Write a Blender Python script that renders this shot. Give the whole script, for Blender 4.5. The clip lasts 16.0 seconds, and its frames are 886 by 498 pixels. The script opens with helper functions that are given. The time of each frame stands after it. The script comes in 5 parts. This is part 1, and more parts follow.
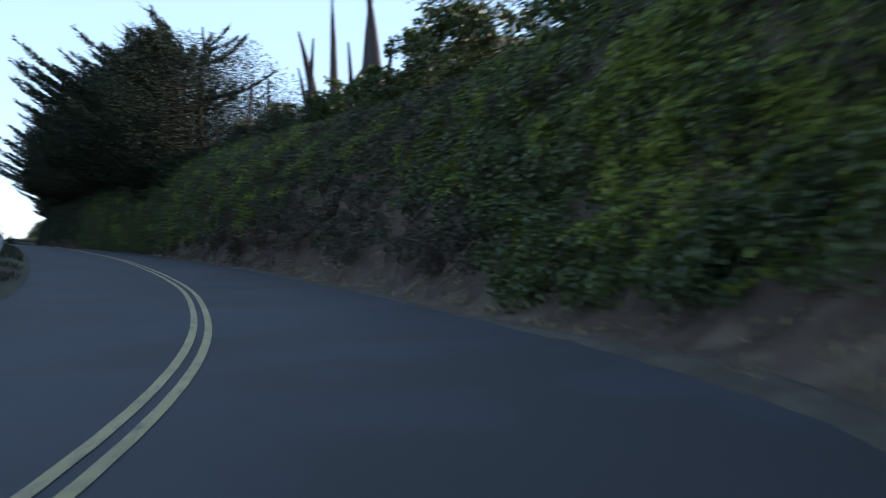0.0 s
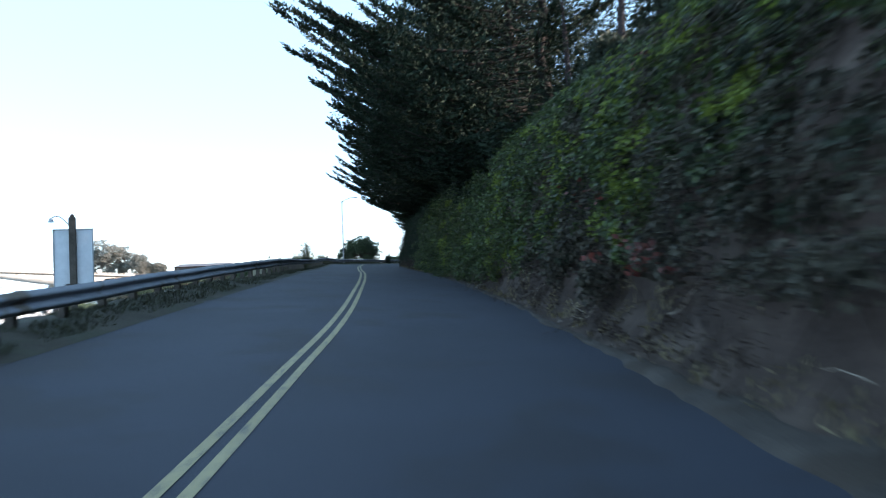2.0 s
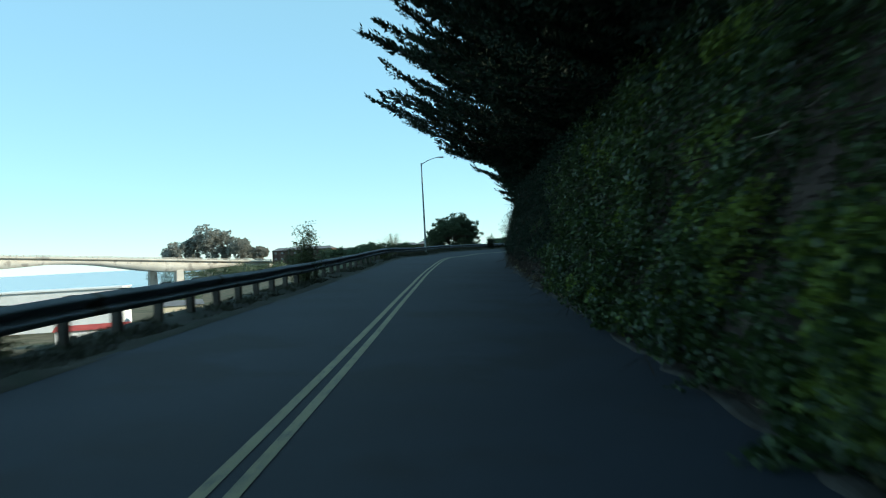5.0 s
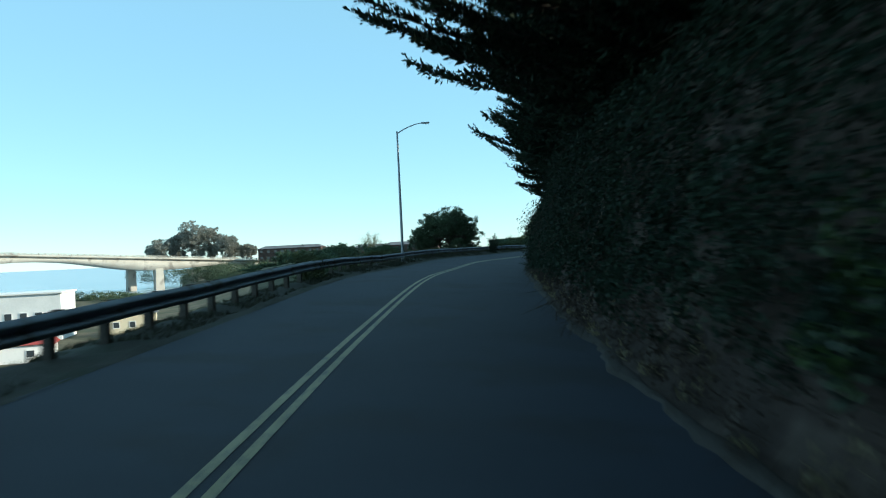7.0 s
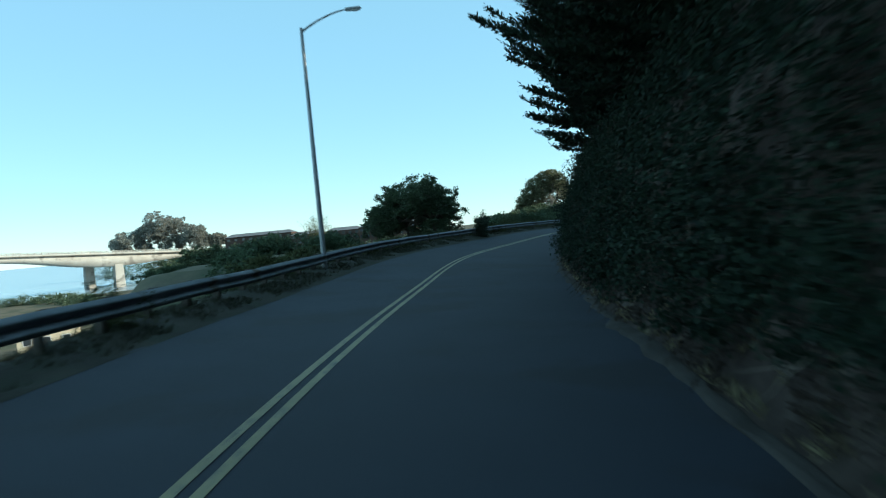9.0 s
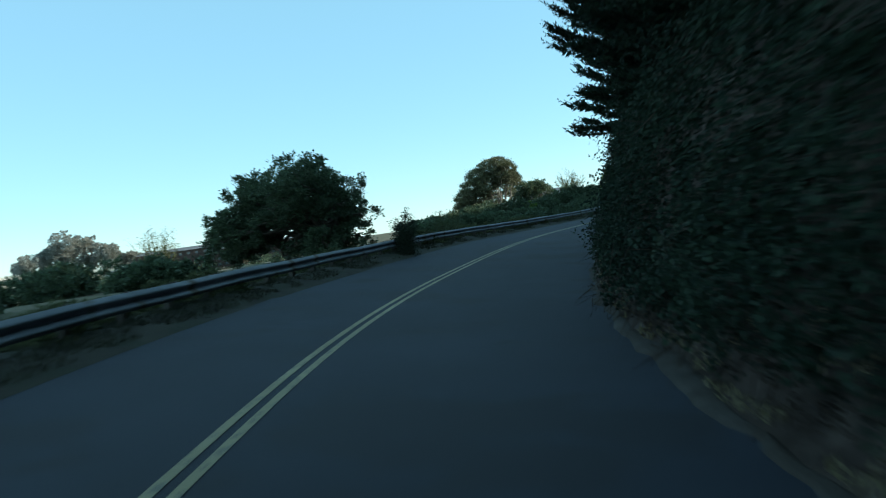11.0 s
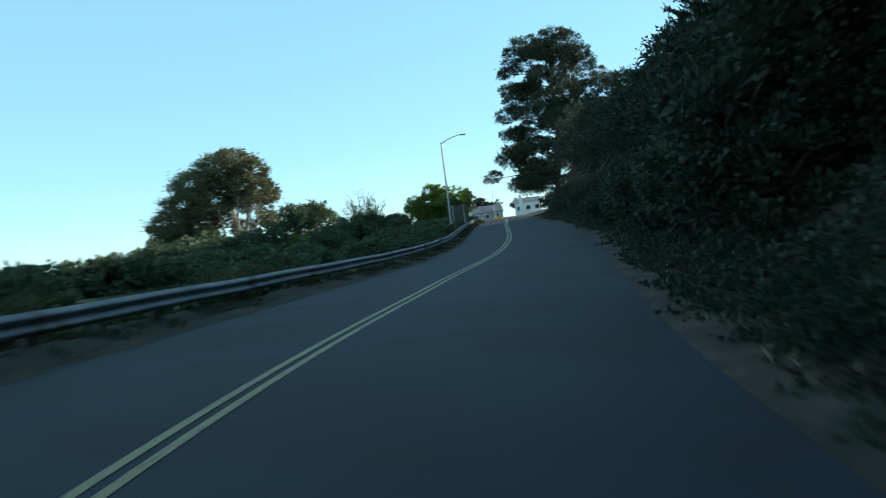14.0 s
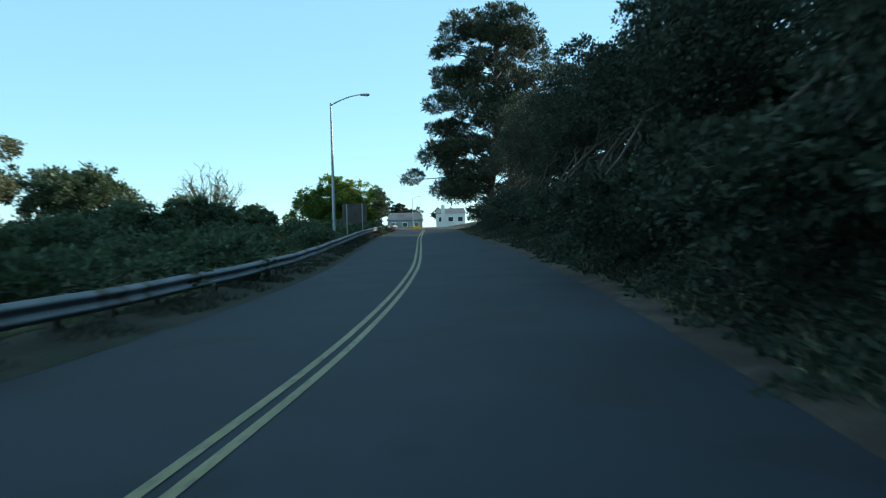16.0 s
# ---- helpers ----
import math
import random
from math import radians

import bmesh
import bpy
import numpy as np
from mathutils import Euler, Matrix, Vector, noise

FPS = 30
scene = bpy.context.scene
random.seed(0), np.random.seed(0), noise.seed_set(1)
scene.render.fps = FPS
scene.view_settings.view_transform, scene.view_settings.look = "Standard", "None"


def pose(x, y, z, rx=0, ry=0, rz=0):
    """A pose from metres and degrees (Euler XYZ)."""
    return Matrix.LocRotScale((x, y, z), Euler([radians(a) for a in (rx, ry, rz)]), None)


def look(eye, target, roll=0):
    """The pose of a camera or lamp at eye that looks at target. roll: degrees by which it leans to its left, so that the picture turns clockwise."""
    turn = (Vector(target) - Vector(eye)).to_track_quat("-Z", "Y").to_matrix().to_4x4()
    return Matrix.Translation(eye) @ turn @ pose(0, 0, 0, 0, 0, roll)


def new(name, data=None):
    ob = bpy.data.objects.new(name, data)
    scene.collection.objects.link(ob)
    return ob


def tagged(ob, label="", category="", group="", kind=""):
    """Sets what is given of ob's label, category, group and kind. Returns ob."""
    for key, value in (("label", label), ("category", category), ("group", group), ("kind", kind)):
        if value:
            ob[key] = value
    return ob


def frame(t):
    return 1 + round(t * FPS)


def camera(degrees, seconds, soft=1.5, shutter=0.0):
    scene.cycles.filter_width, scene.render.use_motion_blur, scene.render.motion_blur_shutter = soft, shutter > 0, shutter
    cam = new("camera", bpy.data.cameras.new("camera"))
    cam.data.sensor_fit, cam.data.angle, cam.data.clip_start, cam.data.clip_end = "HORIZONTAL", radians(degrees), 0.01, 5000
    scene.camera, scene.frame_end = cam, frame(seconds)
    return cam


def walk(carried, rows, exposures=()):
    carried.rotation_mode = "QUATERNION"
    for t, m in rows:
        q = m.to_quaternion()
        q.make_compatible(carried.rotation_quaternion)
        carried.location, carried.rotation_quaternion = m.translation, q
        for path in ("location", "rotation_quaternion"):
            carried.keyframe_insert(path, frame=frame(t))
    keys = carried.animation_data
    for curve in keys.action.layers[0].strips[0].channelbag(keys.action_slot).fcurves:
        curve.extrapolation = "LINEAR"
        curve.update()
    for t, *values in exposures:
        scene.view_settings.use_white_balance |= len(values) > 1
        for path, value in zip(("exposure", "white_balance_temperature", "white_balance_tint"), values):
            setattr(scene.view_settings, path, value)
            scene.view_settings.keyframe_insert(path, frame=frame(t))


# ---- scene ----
cam = camera(57.4, 16.0, soft=1.05, shutter=0.5)
PATH = [
    (0.0, look((-9.091, -39.601, -0.261), (1.629, -22.720, 0.084), 0.82)),
    (0.5, look((-6.170, -34.549, -0.039), (1.968, -16.284, 0.392), 0.38)),
    (1.0, look((-4.016, -29.076, 0.170), (1.686, -9.909, 0.492), -0.41)),
    (1.5, look((-2.546, -23.346, 0.384), (1.125, -3.691, 0.878), -1.52)),
    (2.0, look((-1.612, -17.511, 0.622), (0.439, 2.378, 1.102), -2.05)),
    (2.5, look((-0.872, -11.684, 0.859), (0.426, 8.266, 1.437), -3.09)),
    (3.0, look((-0.331, -5.851, 1.093), (0.316, 14.132, 1.622), -2.79)),
    (3.5, look((0.000, 0.000, 1.300), (0.000, 19.996, 1.722), -2.04)),
    (4.0, look((0.122, 5.880, 1.514), (-0.276, 25.875, 1.748), -2.03)),
    (4.5, look((0.159, 11.800, 1.704), (-0.418, 31.791, 1.820), -2.47)),
    (5.0, look((0.169, 17.774, 1.873), (-0.421, 37.766, 1.927), -3.08)),
    (5.5, look((0.188, 23.818, 2.028), (-0.317, 43.812, 2.047), -3.57)),
    (6.0, look((0.235, 29.943, 2.176), (-0.185, 49.938, 2.157), -3.65)),
    (6.5, look((0.263, 36.151, 2.325), (-0.183, 56.146, 2.235), -3.00)),
    (7.0, look((0.275, 42.430, 2.485), (-0.235, 62.424, 2.495), -2.69)),
    (7.5, look((0.277, 48.755, 2.649), (-0.165, 68.750, 2.618), -2.93)),
    (8.0, look((0.315, 55.088, 2.802), (-0.109, 75.083, 2.667), -3.72)),
    (8.5, look((0.448, 61.408, 2.931), (0.142, 81.405, 2.749), -4.46)),
    (9.0, look((0.613, 67.716, 2.990), (0.535, 87.708, 2.418), -5.48)),
    (9.5, look((0.843, 74.028, 3.002), (1.096, 94.019, 2.460), -6.31)),
    (10.0, look((1.186, 80.347, 3.006), (1.826, 100.331, 2.520), -6.99)),
    (10.5, look((1.658, 86.672, 3.004), (2.721, 106.637, 2.495), -7.52)),
    (11.0, look((2.275, 93.001, 2.986), (3.815, 112.932, 2.371), -7.87)),
    (11.5, look((3.062, 99.328, 2.947), (5.189, 119.202, 2.214), -8.00)),
    (12.0, look((4.063, 105.646, 2.905), (6.974, 125.424, 2.289), -7.84)),
    (12.5, look((5.316, 111.947, 2.863), (9.021, 131.587, 2.142), -7.75)),
    (13.0, look((6.860, 118.220, 2.822), (11.493, 137.657, 1.983), -7.91)),
    (13.5, look((8.727, 124.449, 2.824), (14.377, 143.626, 2.272), -8.11)),
    (14.0, look((10.987, 130.586, 2.873), (17.626, 149.449, 2.555), -7.39)),
    (14.5, look((13.546, 136.616, 2.959), (21.082, 155.140, 2.771), -5.56)),
    (15.0, look((16.313, 142.522, 3.044), (24.472, 160.781, 2.831), -4.04)),
    (15.5, look((19.171, 148.320, 3.127), (27.559, 166.474, 2.897), -2.78)),
    (16.0, look((22.038, 154.045, 3.205), (30.546, 172.143, 2.925), -1.56)),
]

walk(cam, PATH, exposures=[(0.0, 1.8, 6550, 30), (0.5, 2.3, 6300, 27), (2.0, 2.25, 6150, 24), (2.6, 1.85, 6450, 27), (3.2, 1.4, 6700, 20), (3.8, 1.25, 6500, 8), (5.5, 1.25, 5900, -1), (9.0, 1.22, 5800, -2), (16.0, 1.35, 5950, 0)])

# ---- light: low morning sun behind a partly added hill on the right, clear sky ----
SUN_AZ, SUN_EL = 95.0, 21.0          # degrees clockwise from +y, degrees up
world = bpy.data.worlds.new("sky")
scene.world = world
world.use_nodes = True
wn = world.node_tree.nodes
sky = wn.new("ShaderNodeTexSky")
sky.sky_type, sky.sun_disc = "NISHITA", False
sky.sun_elevation, sky.sun_rotation = radians(SUN_EL), radians(SUN_AZ)
sky.air_density, sky.dust_density, sky.ozone_density = 1.0, 0.0, 2.4
sky.altitude = 1200.0
wn["Background"].inputs[1].default_value = 0.12
haze = wn.new("ShaderNodeMix")                    # thin even sea haze over the clear sky
haze.data_type = "RGBA"
haze.inputs[0].default_value = 0.66
haze.inputs[7].default_value = (1.44, 2.52, 2.88, 1)
world.node_tree.links.new(sky.outputs[0], haze.inputs[6])
world.node_tree.links.new(haze.outputs[2], wn["Background"].inputs[0])
sun = new("sun", bpy.data.lights.new("sun", "SUN"))
sun.data.energy, sun.data.angle, sun.data.color = 3.0, radians(0.5), (1.0, 0.86, 0.68)
az, el = radians(SUN_AZ), radians(SUN_EL)
sun.matrix_world = look((0, 0, 60), Vector((0, 0, 60)) - Vector((math.sin(az) * math.cos(el), math.cos(az) * math.cos(el), math.sin(el))))


# ---- materials ----
def material(name, low, high, rough=0.8, metal=0.0, scale=4.0, fine=40.0, bump=0.2, island=0.0, thin=0.0, spec=0.3, stain=None):
    """Two tones mixed by a coarse and a fine noise in metres; island: share of the mix that differs from piece to piece; thin: share of light let through."""
    m = bpy.data.materials.new(name)
    m.use_nodes = True
    nt = m.node_tree
    n, l = nt.nodes, nt.links
    b, out = n["Principled BSDF"], n["Material Output"]
    b.inputs["Roughness"].default_value, b.inputs["Metallic"].default_value = rough, metal
    b.inputs["Specular IOR Level"].default_value = spec
    co = n.new("ShaderNodeNewGeometry")
    big, small = n.new("ShaderNodeTexNoise"), n.new("ShaderNodeTexNoise")
    big.inputs["Scale"].default_value, small.inputs["Scale"].default_value = 1.0 / scale, fine
    big.inputs["Detail"].default_value, small.inputs["Detail"].default_value = 4, 3
    for t in (big, small):
        l.new(co.outputs["Position"], t.inputs["Vector"])
    mix = n.new("ShaderNodeMath")
    mix.operation = "MULTIPLY_ADD"
    l.new(small.outputs["Fac"], mix.inputs[0])
    mix.inputs[1].default_value = 0.6
    half = n.new("ShaderNodeMath")
    half.operation = "MULTIPLY_ADD"
    l.new(big.outputs["Fac"], half.inputs[0])
    half.inputs[1].default_value, half.inputs[2].default_value = 1.2, -0.4
    l.new(half.outputs[0], mix.inputs[2])
    fac = mix.outputs[0]
    if island:
        isl = n.new("ShaderNodeMix")
        isl.inputs[0].default_value = island
        l.new(fac, isl.inputs[2])
        l.new(co.outputs["Random Per Island"], isl.inputs[3])
        fac = isl.outputs[0]
    ramp = n.new("ShaderNodeValToRGB")
    ramp.color_ramp.elements[0].color, ramp.color_ramp.elements[1].color = (*low, 1), (*high, 1)
    ramp.color_ramp.elements[0].position, ramp.color_ramp.elements[1].position = 0.2, 0.8
    l.new(fac, ramp.inputs[0])
    colour = ramp.outputs[0]
    if stain:
        tone, size, share = stain
        blot = n.new("ShaderNodeTexNoise")
        blot.inputs["Scale"].default_value, blot.inputs["Detail"].default_value = 1.0 / size, 6
        l.new(co.outputs["Position"], blot.inputs["Vector"])
        edge = n.new("ShaderNodeMapRange")
        edge.inputs[1].default_value, edge.inputs[2].default_value = 0.62 - share * 0.3, 0.70 - share * 0.3
        l.new(blot.outputs["Fac"], edge.inputs[0])
        over = n.new("ShaderNodeMix")
        over.data_type = "RGBA"
        l.new(edge.outputs[0], over.inputs[0])
        l.new(colour, over.inputs[6])
        over.inputs[7].default_value = (*tone, 1)
        colour = over.outputs[2]
    l.new(colour, b.inputs["Base Color"])
    if bump:
        bp = n.new("ShaderNodeBump")
        bp.inputs["Strength"].default_value, bp.inputs["Distance"].default_value = bump, 0.02
        l.new(small.outputs["Fac"], bp.inputs["Height"])
        l.new(bp.outputs[0], b.inputs["Normal"])
    if thin:
        tr, mx = n.new("ShaderNodeBsdfTranslucent"), n.new("ShaderNodeMixShader")
        l.new(colour, tr.inputs["Color"])
        mx.inputs[0].default_value = thin
        l.new(b.outputs[0], mx.inputs[1])
        l.new(tr.outputs[0], mx.inputs[2])
        l.new(mx.outputs[0], out.inputs["Surface"])
    return m


ASPHALT = material("asphalt", (0.0165, 0.0203, 0.030), (0.0275, 0.0337, 0.0495), 0.8, scale=3.0, fine=90.0, bump=0.35, stain=((0.019, 0.021, 0.028), 2.2, 0.3))
YELLOW = material("yellow_paint", (0.20, 0.165, 0.08), (0.31, 0.265, 0.135), 0.6, scale=1.5, fine=60.0, bump=0.2, stain=((0.085, 0.08, 0.066), 0.10, 0.25))
STEEL = material("galvanised_steel", (0.15, 0.16, 0.18), (0.26, 0.27, 0.295), 0.85, 0.0, scale=1.2, fine=30.0, bump=0.05, spec=0.2, stain=((0.12, 0.10, 0.08), 0.8, 0.1))
POST_WOOD = material("weathered_timber", (0.055, 0.046, 0.038), (0.13, 0.11, 0.09), 0.9, scale=0.5, fine=25.0, bump=0.4)
DIRT = material("bank_earth", (0.029, 0.0200, 0.0155), (0.076, 0.054, 0.043), 0.95, scale=1.4, fine=14.0, bump=0.9, stain=((0.080, 0.060, 0.048), 0.7, 0.3))
SOIL = material("dry_ground", (0.065, 0.055, 0.034), (0.14, 0.118, 0.07), 0.95, scale=6.0, fine=5.0, bump=0.6, stain=((0.058, 0.060, 0.030), 9.0, 0.4))
IVY = material("ivy_leaf", (0.011, 0.023, 0.009), (0.072, 0.110, 0.027), 0.45, scale=2.2, fine=3.0, bump=0, island=0.5, thin=0.25, spec=0.4)
# also used on the bank undergrowth, where its dark tone stands for shade
CYPRESS = material("cypress_leaf", (0.010, 0.018, 0.013), (0.036, 0.054, 0.032), 0.65, scale=3.0, fine=4.0, bump=0, island=0.5, thin=0.05, spec=0.1)
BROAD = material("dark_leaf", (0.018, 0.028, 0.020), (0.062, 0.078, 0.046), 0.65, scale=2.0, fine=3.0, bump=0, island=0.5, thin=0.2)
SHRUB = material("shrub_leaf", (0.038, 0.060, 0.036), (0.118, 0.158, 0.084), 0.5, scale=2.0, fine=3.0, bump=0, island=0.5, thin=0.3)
# blue-grey wall tone with the house front's shade put into it
SIDING = material("shaded_siding", (0.20, 0.215, 0.235), (0.30, 0.315, 0.335), 0.7, scale=2.0, fine=6.0, bump=0.1)
CREAM = material("cream_paint", (0.55, 0.47, 0.33), (0.68, 0.60, 0.44), 0.7, scale=3.0, fine=3.0, bump=0.05)
OLIVE = material("olive_leaf", (0.070, 0.076, 0.042), (0.24, 0.235, 0.125), 0.55, scale=2.0, fine=3.0, bump=0, island=0.5, thin=0.25)
BRIGHT = material("bright_leaf", (0.065, 0.105, 0.022), (0.19, 0.27, 0.055), 0.5, scale=2.0, fine=3.0, bump=0, island=0.5, thin=0.5)
# gum tones raised to a pale grey in place of haze at that distance
GUM = material("hazed_gum_leaf", (0.20, 0.21, 0.18), (0.38, 0.37, 0.32), 0.6, scale=5.0, fine=2.0, bump=0, island=0.5, thin=0.45)
FRESH = material("fresh_ivy_leaf", (0.055, 0.082, 0.014), (0.20, 0.255, 0.042), 0.5, scale=1.6, fine=3.0, bump=0, island=0.5, thin=0.35)
REDLEAF = material("red_leaf", (0.08, 0.018, 0.014), (0.19, 0.05, 0.035), 0.5, scale=1.0, fine=4.0, bump=0, island=0.6, thin=0.3)
PINE = material("pine_needles", (0.02, 0.032, 0.02), (0.072, 0.086, 0.046), 0.6, scale=3.0, fine=3.0, bump=0, island=0.5, thin=0.12)
WEED = material("weed_stem", (0.04, 0.052, 0.020), (0.12, 0.128, 0.058), 0.7, scale=1.0, fine=5.0, bump=0, island=0.5, thin=0.25)
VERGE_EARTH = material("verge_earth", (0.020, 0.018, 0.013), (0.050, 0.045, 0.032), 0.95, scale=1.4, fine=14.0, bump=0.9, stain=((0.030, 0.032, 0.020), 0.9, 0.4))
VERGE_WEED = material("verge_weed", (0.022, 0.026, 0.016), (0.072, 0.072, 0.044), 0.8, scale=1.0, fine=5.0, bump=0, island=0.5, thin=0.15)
STRAW = material("dry_grass", (0.13, 0.105, 0.055), (0.32, 0.27, 0.16), 0.8, scale=1.0, fine=5.0, bump=0, island=0.6, thin=0.25)
TANGLE = material("dull_vine_leaf", (0.022, 0.020, 0.015), (0.105, 0.098, 0.070), 0.7, scale=1.1, fine=4.0, bump=0, island=0.6, thin=0.2)
DEAD_LEAF = material("dead_leaf", (0.028, 0.021, 0.016), (0.085, 0.064, 0.049), 0.85, scale=1.2, fine=4.0, bump=0, island=0.6, thin=0.4)
BARK = material("bark", (0.05, 0.04, 0.032), (0.14, 0.115, 0.09), 0.95, scale=0.6, fine=18.0, bump=0.8)
DARK_BARK = material("cypress_bark", (0.016, 0.013, 0.011), (0.046, 0.037, 0.031), 0.95, scale=0.6, fine=18.0, bump=0.8)
PALE_BARK = material("pale_bark", (0.16, 0.13, 0.10), (0.34, 0.29, 0.23), 0.9, scale=0.6, fine=18.0, bump=0.5)
CONCRETE = material("concrete", (0.36, 0.335, 0.29), (0.50, 0.47, 0.41), 0.85, scale=8.0, fine=2.0, bump=0.1, stain=((0.26, 0.24, 0.21), 5.0, 0.2))
WHITE = material("white_paint", (0.70, 0.70, 0.68), (0.82, 0.81, 0.79), 0.6, scale=3.0, fine=3.0, bump=0.05)
BROWN = material("brown_shingle", (0.06, 0.036, 0.028), (0.11, 0.07, 0.055), 0.85, scale=3.0, fine=6.0, bump=0.3)
GREY_ROOF = material("grey_roofing", (0.10, 0.105, 0.11), (0.18, 0.18, 0.19), 0.85, scale=3.0, fine=8.0, bump=0.3)
SPENT = material("spent_bloom", (0.022, 0.018, 0.020), (0.075, 0.060, 0.058), 0.85, scale=0.6, fine=8.0, bump=0, island=0.5)
POLE = material("lamp_pole_metal", (0.30, 0.31, 0.32), (0.45, 0.45, 0.46), 0.5, 0.6, scale=1.0, fine=12.0, bump=0.03)
SIGN = material("sign_back_metal", (0.60, 0.62, 0.64), (0.74, 0.75, 0.77), 0.5, 0.2, scale=0.7, fine=6.0, bump=0.02)
SAND = material("shoulder_grit", (0.029, 0.025, 0.022), (0.070, 0.060, 0.051), 0.95, scale=0.5, fine=22.0, bump=1.0, stain=((0.04, 0.032, 0.025), 0.6, 0.4))
STONE = material("stone", (0.16, 0.14, 0.12), (0.30, 0.27, 0.23), 0.85, scale=0.3, fine=25.0, bump=0.5)
RED = material("red_paint", (0.30, 0.04, 0.03), (0.42, 0.07, 0.05), 0.6, scale=2.0, fine=5.0, bump=0.05)
GLASS = material("window_glass", (0.03, 0.04, 0.05), (0.06, 0.07, 0.08), 0.08, scale=3.0, fine=2.0, bump=0, spec=0.8)
YELLOW_BODY = material("yellow_enamel", (0.65, 0.45, 0.05), (0.75, 0.55, 0.08), 0.4, scale=1.0, fine=5.0, bump=0)
# water tones lightened to carry the aerial haze over the far sea
SEA = material("hazed_sea_water", (0.28, 0.36, 0.41), (0.36, 0.44, 0.49), 0.2, scale=30.0, fine=0.4, bump=0.06, spec=0.6)


# ---- helpers for meshes ----
rng = np.random.default_rng(7)


def np_mesh(name, verts, faces, mat, smooth=False):
    """A mesh from an array of points and an array of faces with equally many corners."""
    verts, faces = np.asarray(verts, np.float32), np.asarray(faces, np.int32)
    me = bpy.data.meshes.new(name)
    k = faces.shape[1]
    me.vertices.add(len(verts))
    me.vertices.foreach_set("co", verts.ravel())
    me.loops.add(faces.size)
    me.loops.foreach_set("vertex_index", faces.ravel())
    me.polygons.add(len(faces))
    me.polygons.foreach_set("loop_start", np.arange(0, faces.size, k, dtype=np.int32))
    if smooth:
        me.polygons.foreach_set("use_smooth", np.ones(len(faces), bool))
    me.update(calc_edges=True)
    me.materials.append(mat)
    return me


def bm_mesh(name, bm, mat):
    me = bpy.data.meshes.new(name)
    bmesh.ops.recalc_face_normals(bm, faces=bm.faces)
    bm.to_mesh(me)
    bm.free()
    me.materials.append(mat)
    return me


def part(name, data, parent, label="", at=None):
    """One mesh object under a thing or a part, at a pose relative to it."""
    ob = new(name, data)
    ob.parent = parent
    if at is not None:
        ob.matrix_basis = at
    return tagged(ob, label)


def thing(name, m, label, category, group="", kind=""):
    ob = new(name)
    ob.matrix_basis = m
    return tagged(ob, label, category, group, kind)


def box(bm, size, centre=(0, 0, 0), bevel=0.0, m=None):
    made = bmesh.ops.create_cube(bm, size=1.0)["verts"]
    bmesh.ops.scale(bm, vec=size, verts=made)
    if bevel:
        edges = list({e for v in made for e in v.link_edges})
        made = bmesh.ops.bevel(bm, geom=edges, offset=bevel, segments=2, affect="EDGES", clamp_overlap=True)["verts"]
    bmesh.ops.translate(bm, vec=centre, verts=made)
    if m is not None:
        bmesh.ops.transform(bm, matrix=m, verts=made)
    return made


def grid_faces(rows, cols):
    i = np.arange((rows - 1) * (cols - 1))
    a = (i // (cols - 1)) * cols + i % (cols - 1)
    return np.stack([a, a + 1, a + cols + 1, a + cols], 1)


def tubes(paths, radii, sides=6):
    """Points and quads of round tapered tubes along several paths (arrays of points)."""
    V, F, base = [], [], 0
    for p, r in zip(paths, radii):
        p, r = np.asarray(p, float), np.asarray(r, float)
        t = np.gradient(p, axis=0)
        t /= np.linalg.norm(t, axis=1)[:, None] + 1e-9
        ref = np.where(np.abs(t[:, 2:3]) > 0.9, [[1.0, 0, 0]], [[0, 0, 1.0]])
        a = np.cross(t, ref)
        a /= np.linalg.norm(a, axis=1)[:, None] + 1e-9
        b = np.cross(t, a)
        w = np.linspace(0, 2 * np.pi, sides, endpoint=False)
        ring = p[:, None] + r[:, None, None] * (np.cos(w)[None, :, None] * a[:, None] + np.sin(w)[None, :, None] * b[:, None])
        V.append(ring.reshape(-1, 3))
        n = len(p)
        i = np.arange((n - 1) * sides)
        k, j = i // sides, i % sides
        j2 = (j + 1) % sides
        F.append(np.stack([k * sides + j, k * sides + j2, (k + 1) * sides + j2, (k + 1) * sides + j], 1) + base)
        base += n * sides
    return np.concatenate(V), np.concatenate(F)


def unit(v):
    return v / (np.linalg.norm(v, axis=-1, keepdims=True) + 1e-9)


def leaf_cloud(pos, along, length, width, fold=0.25):
    """Points and triangles of folded, pointed leaves: where they sit, which way they point, how long and wide they are."""
    n = len(pos)
    along = unit(along)
    side = unit(np.cross(along, rng.normal(size=(n, 3))))
    up = np.cross(side, along)
    L, Wd = np.broadcast_to(length, n)[:, None], np.broadcast_to(width, n)[:, None]
    mid = pos + along * L * 0.45
    v = np.stack([pos, mid + side * Wd + up * Wd * fold, pos + along * L, mid - side * Wd + up * Wd * fold], 1).reshape(-1, 3)
    b = np.arange(n)[:, None] * 4
    return v, np.concatenate([b + [0, 1, 2], b + [0, 2, 3]])


